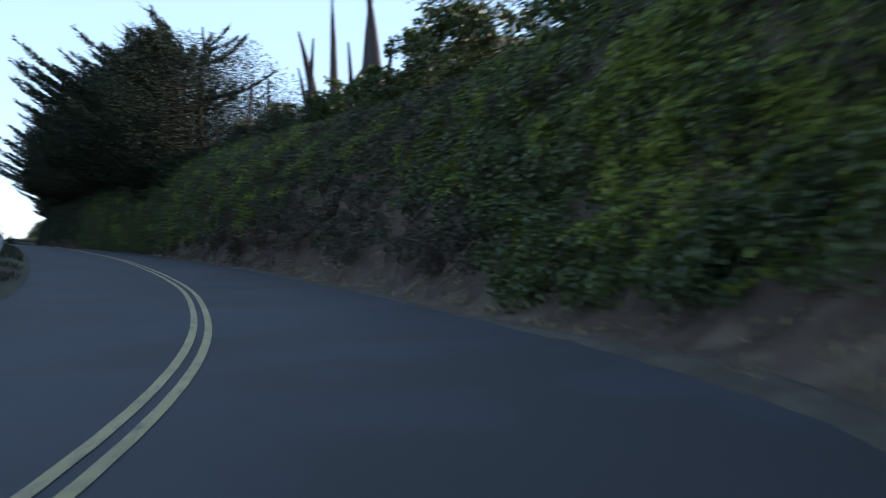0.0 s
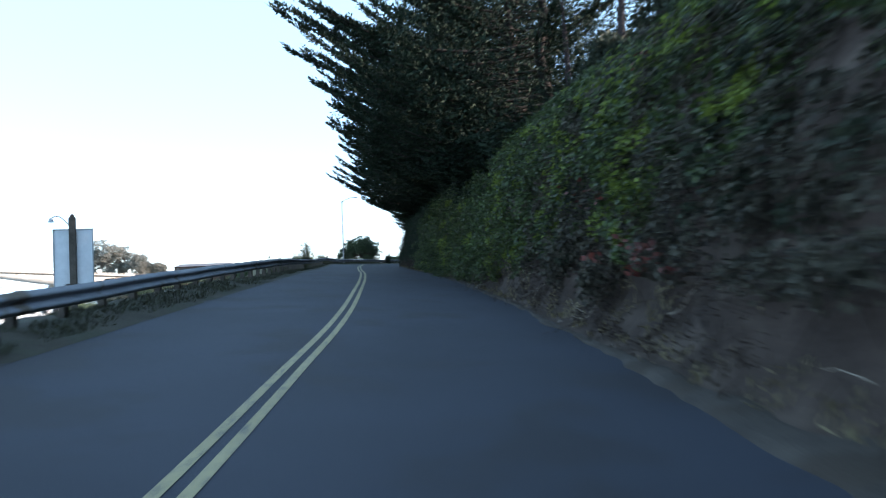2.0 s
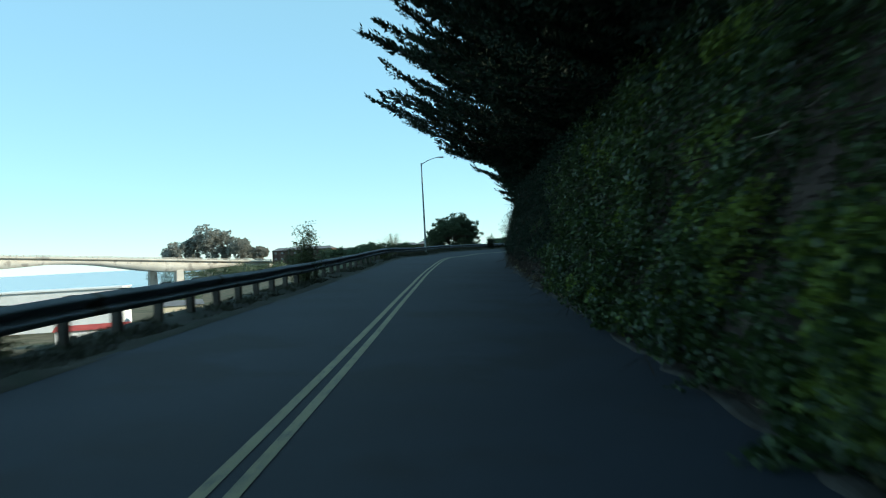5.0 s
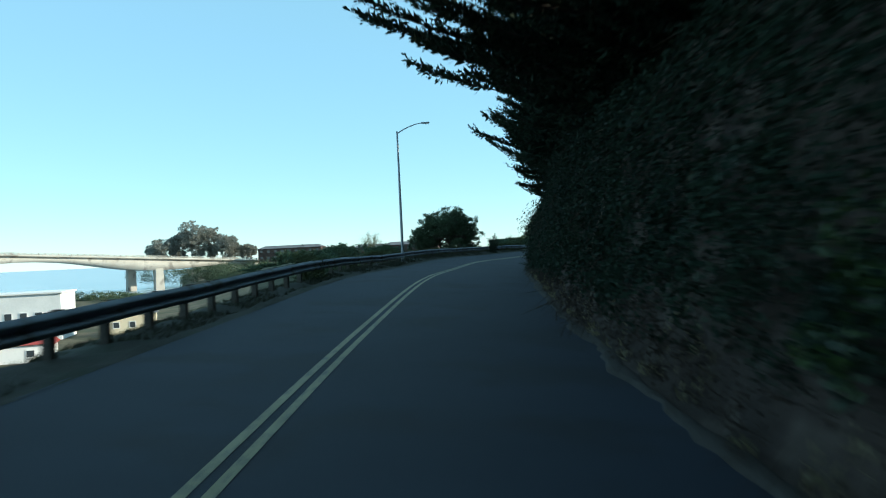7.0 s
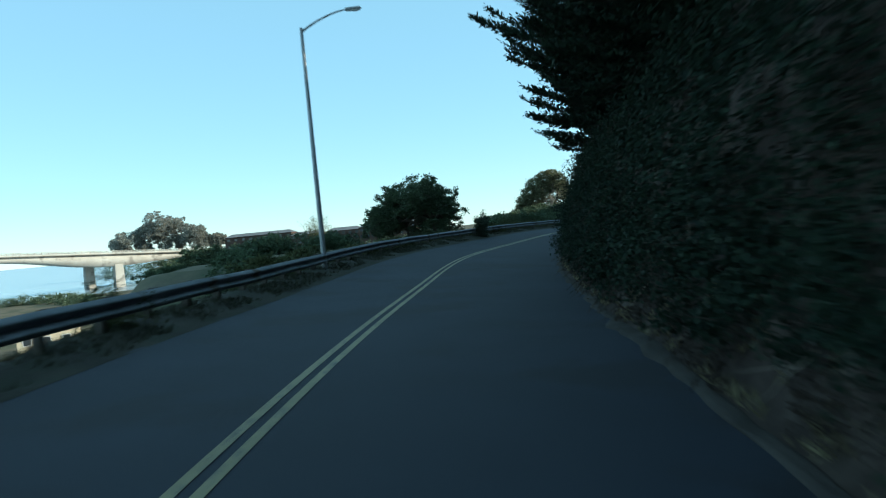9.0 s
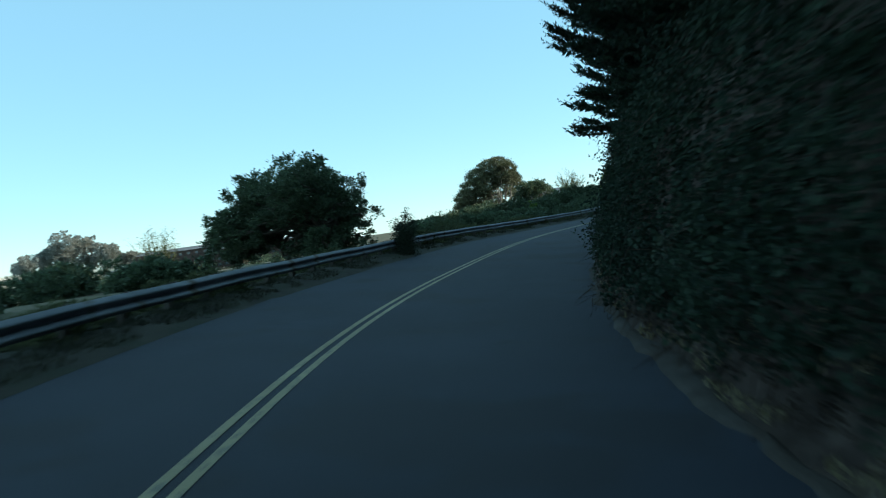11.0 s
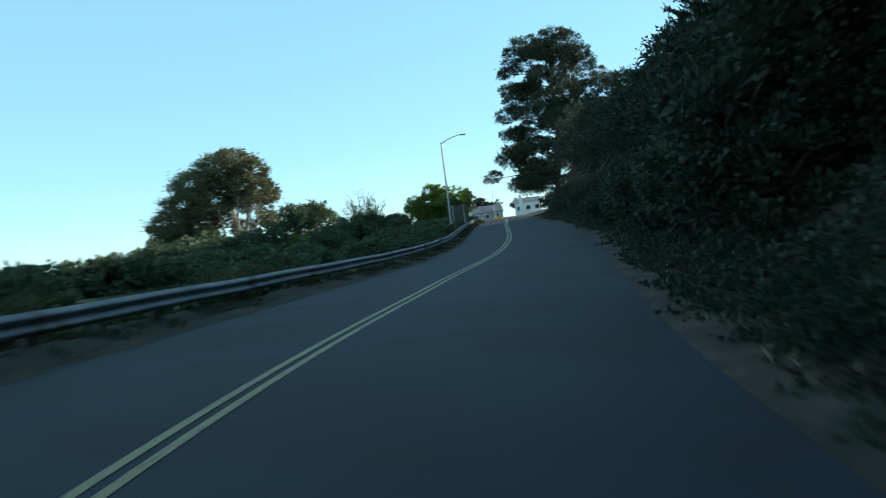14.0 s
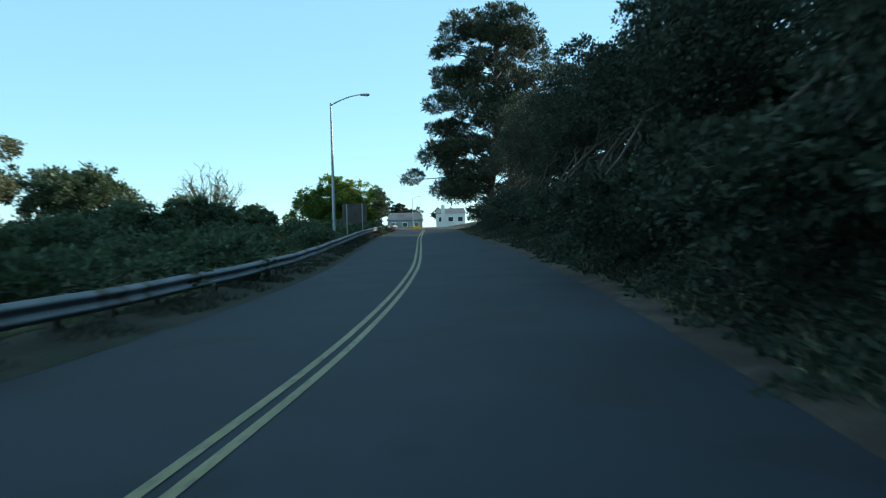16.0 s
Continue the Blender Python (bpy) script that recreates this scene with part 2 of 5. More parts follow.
# ---- the road ----
ROAD = np.array([(-33.71, -56.68, -1.77), (-19.81, -48.93, -1.60), (-9.45, -36.93, -1.44), (-4.22, -21.87, -1.14), (-2.32, -6.00, -0.47), (-1.68, 9.99, 0.05), (-1.47, 25.98, 0.47), (-1.64, 41.98, 0.71), (-1.68, 57.98, 1.01), (-1.26, 73.99, 1.34), (-0.27, 89.98, 1.30), (1.46, 105.93, 1.37), (5.12, 121.55, 1.36), (10.57, 136.63, 1.52), (17.83, 150.92, 1.60), (25.63, 164.90, 1.75), (32.76, 179.22, 2.11), (39.31, 193.81, 2.64), (45.73, 208.46, 3.14), (52.31, 223.05, 3.58), (58.93, 237.62, 3.98), (65.37, 252.27, 4.30), (71.65, 266.98, 4.55), (77.81, 281.75, 4.77), (83.94, 296.52, 4.97), (90.07, 311.31, 5.17), (96.20, 326.08, 5.37), (103.21, 340.19, 5.57), (111.99, 353.51, 5.77), (123.97, 364.04, 5.91)])
PLANT_LINE = np.array([(-33.65, -56.78, -1.93), (-19.77, -48.98, -1.67), (-9.45, -36.93, -1.41), (-4.31, -21.85, -0.99), (-2.3, -6.0, -0.27), (-1.63, 9.99, 0.29), (-1.4, 25.98, 0.78), (-1.38, 41.98, 1.12), (-1.38, 57.98, 1.39), (-0.98, 73.98, 1.66), (0.11, 89.94, 1.64), (2.06, 105.82, 1.68), (5.68, 121.38, 1.62), (11.03, 136.44, 1.72), (18.01, 150.83, 1.83), (25.74, 164.84, 1.93), (32.77, 179.21, 2.27), (39.28, 193.82, 2.75), (45.62, 208.51, 3.2), (52.11, 223.14, 3.61), (58.71, 237.72, 3.98), (65.16, 252.36, 4.28), (71.46, 267.06, 4.52), (77.66, 281.81, 4.74), (83.83, 296.57, 4.94), (90.0, 311.34, 5.14), (96.16, 326.1, 5.35), (103.2, 340.2, 5.55), (112.0, 353.5, 5.75), (124.0, 364.0, 5.9)])      # the line by which trees and shrubs beside the road are set out
LEFT_WIDTH = [4.47, 4.65, 4.58, 4.16, 4.06, 4.22, 4.26, 4.39, 4.21, 4.12, 4.12, 4.12, 4.10, 4.10, 4.10]      # centre line to guard rail, every 32 m
RIGHT_WIDTH = [4.26, 4.51, 4.25, 4.25, 4.18, 4.44, 4.73, 4.84, 4.54, 4.14, 3.97, 3.90, 3.70, 3.70, 3.70]    # centre line to the right edge of the asphalt
CROSSFALL = [-0.043, -0.051, 0.036, 0.055, 0.040, 0.069, 0.107, 0.033, -0.015, 0.009, 0.010, 0.007, 0.005, 0.004, 0.003]
U_END = 16.0 * (len(ROAD) - 1)


def smooth_line(rows, step, u):
    """Catmull-Rom through evenly spaced rows."""
    rows = np.asarray(rows, float)
    u = np.clip(np.asarray(u, float), 0, step * (len(rows) - 1) - 1e-6) / step
    i, f = np.floor(u).astype(int), u - np.floor(u)
    g = lambda k: rows[np.clip(i + k, 0, len(rows) - 1)]
    f = f[..., None] if rows.ndim > 1 else f
    return 0.5 * (2 * g(0) + (g(1) - g(-1)) * f + (2 * g(-1) - 5 * g(0) + 4 * g(1) - g(2)) * f**2 + (3 * g(0) - g(-1) - 3 * g(1) + g(2)) * f**3)


def frame_at(u):
    u = np.asarray(u, float)
    p = smooth_line(ROAD, 16.0, u)
    t = smooth_line(ROAD, 16.0, np.clip(u + 0.5, 0, U_END)) - smooth_line(ROAD, 16.0, np.clip(u - 0.5, 0, U_END))
    t = t[..., :2] / np.linalg.norm(t[..., :2], axis=-1, keepdims=True)
    return p, t, np.stack([t[..., 1], -t[..., 0]], -1)


def on_road(u, side, h=0.0):
    """A point u metres along the centre line, side metres to its right, h above the road."""
    p, t, r = frame_at(u)
    side, h = np.asarray(side, float), np.asarray(h, float)
    fall = smooth_line(CROSSFALL, 32.0, u)
    z = p[..., 2] - fall * np.clip(side, -6, 6) + h
    xy = p[..., :2] + r * side[..., None]
    return np.concatenate([xy, z[..., None]], -1)


def heading(u):
    t = frame_at(float(u))[1]
    return math.degrees(math.atan2(-t[0], t[1]))


def stand(u, side, h=0.0, turn=0.0):
    x, y, z = on_road(float(u), float(side), float(h))
    return pose(x, y, z, 0, 0, heading(u) + turn)


def plant(u, side, h=0.0, turn=0.0):
    """As stand(), but by the planting line."""
    p = smooth_line(PLANT_LINE, 16.0, float(u))
    t = smooth_line(PLANT_LINE, 16.0, float(u) + 0.5) - smooth_line(PLANT_LINE, 16.0, float(u) - 0.5)
    t = t[:2] / np.linalg.norm(t[:2])
    return pose(p[0] + t[1] * side, p[1] - t[0] * side, p[2] + h, 0, 0, math.degrees(math.atan2(-t[0], t[1])) + turn)


left_w = lambda u: smooth_line(LEFT_WIDTH, 32.0, u)
right_w = lambda u: smooth_line(RIGHT_WIDTH, 32.0, u)


def wobble(u, v, size, seed=0.0):
    """Soft noise between about -1 and 1 over two coordinates in metres."""
    a = np.stack([np.ravel(u) / size, np.ravel(v) / size, np.full(np.size(u), seed)], 1)
    return np.array([noise.noise(Vector(q)) for q in a]).reshape(np.shape(u))


us = np.arange(0.0, U_END, 1.0)
cols = np.linspace(0, 1, 9)
uu, cc = np.meshgrid(us, cols, indexing="ij")
lo = -(left_w(us) - 0.85) + 0.10 * wobble(us, us * 0, 1.7, 3.0)
hi = right_w(us) + 0.12 * wobble(us, us * 0, 1.3, 5.0)
ss = lo[:, None] + (hi - lo)[:, None] * cc
road = tagged(new("road", np_mesh("road", on_road(uu, ss, 0.02 - 0.012 * (np.abs(cc - 0.5) * 2) ** 2).reshape(-1, 3), grid_faces(len(us), 9), ASPHALT, True)),
              "worn grey asphalt two-lane road with a double yellow centre line", "road", kind="structure")
for off in (-0.105, 0.105):
    lu = np.arange(0.0, U_END, 1.0)
    a, b = np.meshgrid(lu, np.array([-0.052, 0.052]), indexing="ij")
    part("centre_stripe", np_mesh("centre_stripe", on_road(a, b + off, 0.026).reshape(-1, 3), grid_faces(len(lu), 2), YELLOW), road, "worn yellow painted line")

# ---- the cut bank on the right, with its shoulder ----
BANK_SHAPES = (  # along the road; metres out from the asphalt and up
    (20, ((0, 0), (0.7, 0.10), (1.5, 0.55), (2.3, 1.25), (2.8, 2.7), (3.4, 4.5), (5, 6.2), (10, 8.5), (25, 12))),
    (52, ((0, 0), (0.5, 0.10), (0.95, 0.55), (1.3, 1.5), (1.7, 2.9), (2.4, 4.6), (4, 6.2), (9, 8.5), (25, 12))),
    (78, ((0, 0), (0.2, 0.05), (0.35, 0.6), (0.45, 1.6), (0.7, 3.0), (1.3, 4.6), (3, 6.2), (8, 9.0), (25, 13))),
    (112, ((0, 0), (0.3, 0.06), (0.55, 0.6), (0.75, 1.6), (1.0, 3.0), (1.6, 4.6), (3, 6.2), (8, 9.0), (25, 13))),
    (190, ((0, 0), (0.4, 0.08), (0.7, 0.6), (0.95, 1.6), (1.3, 3.0), (2.0, 4.6), (3.5, 6.2), (9, 9.0), (25, 13))),
    # outer corners of the next two raised, unseen behind trees, against low sun
    (214, ((0, 0), (1.0, 0.06), (1.6, 0.25), (2.2, 0.6), (2.9, 1.1), (4.0, 2.0), (6, 3.6), (11, 7.5), (25, 14))),
    (300, ((0, 0), (1.2, 0.05), (2.0, 0.2), (2.8, 0.5), (3.6, 0.9), (5.0, 1.8), (7, 3.2), (12, 6.5), (25, 12))),
    (360, ((0, 0), (1.2, 0.05), (2.0, 0.15), (2.8, 0.35), (3.6, 0.6), (5.0, 0.9), (7, 1.2), (12, 1.8), (25, 3))),
    (460, ((0, 0), (1.2, 0.03), (2.0, 0.06), (2.8, 0.1), (3.6, 0.15), (5.0, 0.2), (7, 0.3), (12, 0.4), (25, 0.5))),
)


def bank_at(u, v):
    """Out and up of the bank's face at u; v from 0 (asphalt) to 8 (hilltop), one per corner of the shape."""
    knots = np.array([k for k, _ in BANK_SHAPES], float)
    shapes = np.array([s for _, s in BANK_SHAPES], float)
    i = np.clip(np.searchsorted(knots, u) - 1, 0, len(knots) - 2)
    f = np.clip((u - knots[i]) / (knots[i + 1] - knots[i]), 0, 1)
    f = (f * f * (3 - 2 * f))[..., None]
    k = np.clip(np.floor(v).astype(int), 0, 7)
    g = (v - k)[..., None]
    q = (shapes[i, k] * (1 - g) + shapes[i, k + 1] * g) * (1 - f) + (shapes[i + 1, k] * (1 - g) + shapes[i + 1, k + 1] * g) * f
    return q[..., 0], q[..., 1]


def bank_point(u, v, out=0.0):
    d, h = bank_at(u, v)
    return on_road(u, right_w(u) - 0.12 + d - out, h + 0.012)


bu = np.arange(0.0, U_END, 0.6)
bv = np.concatenate([np.linspace(0, 6, 31), [6.5, 7, 7.5, 8]])
a, b = np.meshgrid(bu, bv, indexing="ij")
rough = 0.38 * wobble(a, b * 0.7, 1.1, 1.0) + 0.15 * wobble(a, b * 0.7, 0.42, 2.0)
rough *= np.clip((b - 0.8) / 1.2, 0, 1)
bank = tagged(new("bank", np_mesh("bank", bank_point(a, b, rough).reshape(-1, 3), grid_faces(len(bu), len(bv)), DIRT)),
              "steep brown earth road bank with bare patches and roots", "bank", kind="structure")
# pale grit at the foot of the bank, with an uneven upper edge
gu = np.arange(24.0, 196.0, 0.4)
gv = np.linspace(0.0, 1.0, 9)
a, b = np.meshgrid(gu, gv, indexing="ij")
top = np.clip(0.85 + 0.75 * wobble(gu, gu * 0, 4.3, 14.0) + 0.5 * wobble(gu, gu * 0, 0.9, 15.0), 0.25, 1.7)
top *= np.clip(0.55 + 1.6 * wobble(gu, gu * 0, 8.0, 19.0), 0.12, 1)
lift = -0.05 + 0.075 * np.clip(b * 5.0, 0, 1) * np.clip((1 - b) * 3.0, 0.4, 1) + 0.012 * wobble(a, b * 3, 0.3, 18.0) * (b > 0.1)
grit = bank_point(a, b * top[:, None], (0.10 + 0.34 * np.clip(0.15 + wobble(a, b * 0, 2.3, 16.0), 0, 1) + 0.16 * wobble(a, b, 0.55, 17.0)) * (1 - b))
grit[..., 2] += lift - 0.02 * (b > 0.99)
tagged(new("shoulder", np_mesh("shoulder", grit.reshape(-1, 3), grid_faces(len(gu), 9), SAND, True)), "pale gritty strip between the asphalt and the bank", "shoulder", kind="structure")

# ---- ground, verge and water ----
cu = np.arange(0.0, U_END, 4.0)
cp, ct, cr = frame_at(cu)


def road_place(x, y):
    """Nearest metre along the centre line, and metres to its right."""
    d = (x[:, None] - cp[None, :, 0]) ** 2 + (y[:, None] - cp[None, :, 1]) ** 2
    i = d.argmin(1)
    dx, dy = x - cp[i, 0], y - cp[i, 1]
    cross = dx * cr[i, 0] + dy * cr[i, 1]
    return cu[i], np.where(cross >= 0, 1, -1) * np.sqrt(d[np.arange(len(x)), i])


def blend(a, lo, hi):
    f = np.clip((a - lo) / (hi - lo), 0, 1)
    return f * f * (3 - 2 * f)


def ground_height(x, y):
    x, y = np.ravel(x).astype(float), np.ravel(y).astype(float)
    u, side = road_place(x, y)
    zr = smooth_line(ROAD[:, 2], 16.0, u)
    dr = side - right_w(u)
    dl = -side - left_w(u)
    up = bank_at(u, np.full(len(u), 8.0))[1]
    hill = np.interp(dr, [0, 1, 4, 20, 25, 80, 400], [-0.6, -0.6, 0.0, 0.72, 1.0, 1.05, 0.6]) * up - 0.3
    # added unseen rise behind the bank that blocks the sun from the road
    hill = hill + np.interp(dr, [25, 60, 120, 400], [0, 21, 23, 0]) * blend(u, 105, 135) * (1 - blend(u, 300, 335))
    drop = np.interp(dl, [0.5, 1.5, 3, 8, 25, 60], [-0.35, -0.6, -1.2, -3.6, -10.0, -12.0])
    shelf = np.interp(dl, [0.5, 1.5, 4, 10, 20, 40, 80], [-0.35, -0.05, 0.2, 0.6, 0.4, -4.0, -7.0])
    v = 1 - blend(u + 0.25 * np.clip(dl, 0, 60), 160, 196)
    v = np.maximum(v, blend(np.degrees(np.arctan2(-x, y - 45.0)), 14, 18))
    low = np.maximum(zr + drop, -11.0) * v + (zr + shelf) * (1 - v)
    z = np.where(side > 0, zr + hill, low)
    z = np.where((dl < 0.5) & (dr < 0), zr - 0.6, z)
    # the harbour flat, the open sea beyond it, and the far headland
    ang, far = np.degrees(np.arctan2(-x, y - 45.0)), np.hypot(x, y - 45.0)
    flat = -5.0 - 6.0 * blend(ang, 13, 20)
    z = np.where(side < 0, z + (flat - z) * blend(far, 85, 140) * blend(dl, 16, 42), z)
    z = np.where(ang > 19.5, z + (-16 - z) * blend(far, 375, 420), z)
    return z


gx = np.unique(np.concatenate([np.linspace(-4200, 4200, 43), np.linspace(-420, 300, 91), np.linspace(-60, 110, 86)]))
gy = np.unique(np.concatenate([np.linspace(-4200, 4700, 45), np.linspace(-200, 760, 121), np.linspace(-70, 370, 221)]))
a, b = np.meshgrid(gx, gy, indexing="ij")
gz = ground_height(a, b).reshape(a.shape) + 0.12 * wobble(a, b, 4.0, 8.0)
ground = tagged(new("ground", np_mesh("ground", np.stack([a, b, gz], -1).reshape(-1, 3), grid_faces(len(gx), len(gy))[:, ::-1], SOIL, True)),
                "dry brown and green open ground falling to a harbour flat", "ground", kind="structure")
w = 4600.0
wx = np.linspace(-w, w, 9)
a, b = np.meshgrid(wx, wx + 200, indexing="ij")
tagged(new("water", np_mesh("water", np.stack([a, b, a * 0 - 12.0], -1).reshape(-1, 3), grid_faces(9, 9)[:, ::-1], SEA)),
       "calm sea reaching to the horizon, aerial haze put into its pale blue", "water", kind="structure")

vu = np.arange(0.0, U_END, 0.8)
vs = np.array([0.95, 0.75, 0.4, 0.0, -0.4, -0.9, -1.6, -2.6])       # in from the rail, then out behind it
vh = np.array([0.012, 0.05, 0.12, 0.17, 0.17, 0.08, -0.35, -1.6])
a, b = np.meshgrid(vu, np.arange(len(vs)), indexing="ij")
side = -(left_w(a) - vs[b])
raised = lambda u: 1 - blend(u, 78, 88) + blend(u, 140, 156)          # where the verge is banked up to the rail
hh = vh[b] - 0.20 * (1 - raised(a)) * (vs[b] < 0.5) + 0.13 * wobble(a, b * 0.6, 0.9, 6.0) * (b > 0)
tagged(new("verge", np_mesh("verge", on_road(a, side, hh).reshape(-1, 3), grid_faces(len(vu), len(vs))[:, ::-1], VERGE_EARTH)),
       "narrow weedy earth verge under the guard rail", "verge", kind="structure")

# ---- guard rail ----
RAIL_FROM, RAIL_TO, BAY = 14.0, 396.0, 1.905
rail = thing("guard_rail", Matrix(), "galvanised steel guard rail on timber posts along the road", "guard rail")
PROFILE = ((0.00, 0.150), (0.012, 0.140), (0.070, 0.105), (0.083, 0.080), (0.070, 0.055), (0.012, 0.020),
           (0.000, 0.000), (0.012, -0.020), (0.070, -0.055), (0.083, -0.080), (0.070, -0.105), (0.012, -0.140), (0.00, -0.150))
prof = np.array(PROFILE) * 1.2
prof = np.concatenate([prof, prof[::-1] - [[0.006, 0]]])
n_bay = int((RAIL_TO - RAIL_FROM) / BAY)
pb = bmesh.new()
box(pb, (0.15, 0.20, 1.55), (0, 0, -0.08), 0.012)
post_mesh = bm_mesh("post", pb, POST_WOOD)
pb = bmesh.new()
box(pb, (0.20, 0.15, 0.36), (0, 0, 0), 0.010)
block_mesh = bm_mesh("block", pb, POST_WOOD)
for k in range(0, n_bay, 2):
    ru = RAIL_FROM + BAY * np.linspace(k, k + 2.06, 4)
    pu, pv = np.meshgrid(ru, np.arange(len(prof)), indexing="ij")
    lap = 0.004 * ((k // 2) % 2)
    v = on_road(pu, -left_w(pu) + prof[pv, 0] + lap, 0.565 + prof[pv, 1] + 0.008 * np.sin(pu * 0.9)).reshape(-1, 3)
    part("beam", np_mesh("beam", v, grid_faces(4, len(prof)), STEEL), rail)
for k in range(n_bay + 1):
    u = RAIL_FROM + BAY * k
    lean = 1.6 * math.sin(k * 2.3)
    part("post", post_mesh, rail, at=stand(u, -float(left_w(u)) - 0.285, 0.0) @ pose(0, 0, 0, 0.6 * math.cos(k * 1.7), lean, 4 * math.sin(k * 3.1)))
    part("block", block_mesh, rail, at=stand(u, -float(left_w(u)) - 0.105, 0.565))


# ---- street lamps ----
def street_lamp(x, y, z, turn, height, reach):
    ob = thing("street_lamp", pose(x, y, z, 0, 0, turn), "grey metal street lamp with a curved arm over the road", "street lamp", "street lamps")
    z = np.linspace(0, height, 9)
    v, f = tubes([np.stack([0 * z, 0 * z, z], 1)], [np.linspace(0.105, 0.06, 9)], 12)
    part("pole", np_mesh("pole", v, f, POLE, True), ob)
    bm = bmesh.new()
    box(bm, (0.34, 0.34, 0.04), (0, 0, 0.02), 0.008)
    box(bm, (0.26, 0.26, 0.10), (0, 0, 0.08), 0.02)
    part("base_plate", bm_mesh("base_plate", bm, POLE), ob)
    t = np.linspace(0, 1, 10)
    arm = np.stack([reach * t, 0 * t, height - 0.15 + 0.62 * np.sin(t * 1.45) ** 0.9], 1)
    v, f = tubes([arm], [np.linspace(0.045, 0.03, 10)], 8)
    part("arm", np_mesh("arm", v, f, POLE, True), ob)
    bm = bmesh.new()
    box(bm, (0.62, 0.24, 0.11), (reach + 0.22, 0, height + 0.46), 0.045)
    head = part("head", bm_mesh("head", bm, POLE), ob)
    bm = bmesh.new()
    bmesh.ops.create_uvsphere(bm, u_segments=12, v_segments=8, radius=1)
    bmesh.ops.scale(bm, vec=(0.17, 0.10, 0.05), verts=bm.verts)
    bmesh.ops.translate(bm, vec=(reach + 0.30, 0, height + 0.41), verts=bm.verts)
    part("lens", bm_mesh("lens", bm, WHITE), head)
    return ob


street_lamp(-3.88, 97.4, 1.35, -6, 9.3, 1.75)
street_lamp(36.94, 201.1, 2.9, -24, 8.6, 1.85)
street_lamp(110.4, 361.1, 5.6, -20, 8.8, 1.85)


# ---- plants ----
def clumpy(lobes, clumps, per, length, width, spread=0.3, up=0.3):
    """Leaves in many small clumps over the shells of lobes (centre, radii); uneven, with gaps between the clumps."""
    P, A, Ls = [], [], []
    area = np.array([r[0] * r[1] + r[1] * r[2] + r[0] * r[2] for _, r in lobes])
    for (c, r), share in zip(lobes, area / area.sum()):
        k = max(4, int(clumps * share))
        d = unit(rng.normal(size=(k, 3)))
        depth = rng.uniform(0.62, 1.08, (k, 1)) ** 0.7
        cc_ = np.array(c) + d * np.array(r) * depth
        rad = spread * np.mean(r) * rng.uniform(0.55, 1.25, k)
        q = rng.normal(size=(k, per, 3)) * 0.5
        P.append((cc_[:, None] + q * rad[:, None, None] * [1, 1, 0.7]).reshape(-1, 3))
        A.append((d[:, None] * 0.7 + q + rng.normal(size=(k, per, 3)) * 0.5 + [0, 0, up]).reshape(-1, 3))
        Ls.append(rng.uniform(0.6, 1.3, k * per))
    P, A, Ls = np.concatenate(P), np.concatenate(A), np.concatenate(Ls)
    return leaf_cloud(P, A, length * Ls, width * Ls)


def branch_to(start, end, n=6, sag=0.12, wild=0.06):
    start, end = np.array(start, float), np.array(end, float)
    t = np.linspace(0, 1, n)[:, None]
    p = start + (end - start) * t
    L = np.linalg.norm(end - start)
    p += np.sin(t * np.pi) * [[0, 0, sag * L]]
    p[1:-1] += rng.normal(size=(n - 2, 3)) * wild * L * 0.5
    return p


def tree(name, m, lobes, trunks, mat, label, category="tree", clumps=260, per=70, length=0.16, width=0.05, spread=0.3, bark=BARK, radius=0.2, twigs=0, up=0.3, group=""):
    ob = thing(name, m, label, category, group)
    paths, radii = [], []
    for i, (foot, top) in enumerate(trunks):
        p = branch_to(foot, top, 7, 0.0, 0.05)
        paths.append(p)
        radii.append(np.linspace(radius, radius * 0.4, 7))
    for c, r in lobes:
        foot, top = trunks[rng.integers(len(trunks))]
        s = np.array(foot) + (np.array(top) - np.array(foot)) * rng.uniform(0.5, 0.95)
        paths.append(branch_to(s, c, 6))
        radii.append(np.linspace(radius * 0.5, radius * 0.12, 6))
        for _ in range(twigs):
            e = np.array(c) + unit(rng.normal(size=3)) * np.array(r) * rng.uniform(0.7, 1.0)
            paths.append(branch_to(c, e, 4))
            radii.append(np.linspace(radius * 0.14, radius * 0.03, 4))
    v, f = tubes(paths, radii, 6)
    part("trunk", np_mesh("trunk", v, f, bark, True), ob)
    v, f = clumpy(lobes, clumps, per, length, width, spread, up)
    part("crown", np_mesh("crown", v, f, mat), ob)
    return ob


def lobes_in(centre, size, k, r_lo, r_hi, seed):
    """k overlapping lobes inside an ellipsoid."""
    g = np.random.default_rng(seed)
    out = []
    for _ in range(k):
        d = unit(g.normal(size=3)) * g.uniform(0.2, 0.85) ** 0.6
        r = g.uniform(r_lo, r_hi)
        out.append((tuple(np.array(centre) + d * (np.array(size) - r * 0.8)), (r, r, r * 0.75)))
    return out


# monterey cypresses that lean out over the road from the top of the bank; -x points to the road
SPREADING = ((3.6, 4.3), (4.6, 3.0), (6.0, -0.2), (7.0, -1.6), (8.0, -2.3), (9.0, -2.3), (10.0, -1.6), (12.0, 0.2), (14.0, 2.6), (17.0, 6.5))
NEAR = ((3.6, 4.6), (4.6, 3.8), (6.0, 1.6), (7.0, -0.3), (8.0, -1.2), (9.0, -1.9), (10.0, -2.6), (10.9, -3.3), (11.9, -2.6), (13.0, 0.6), (15.0, 3.6), (17.0, 6.5))
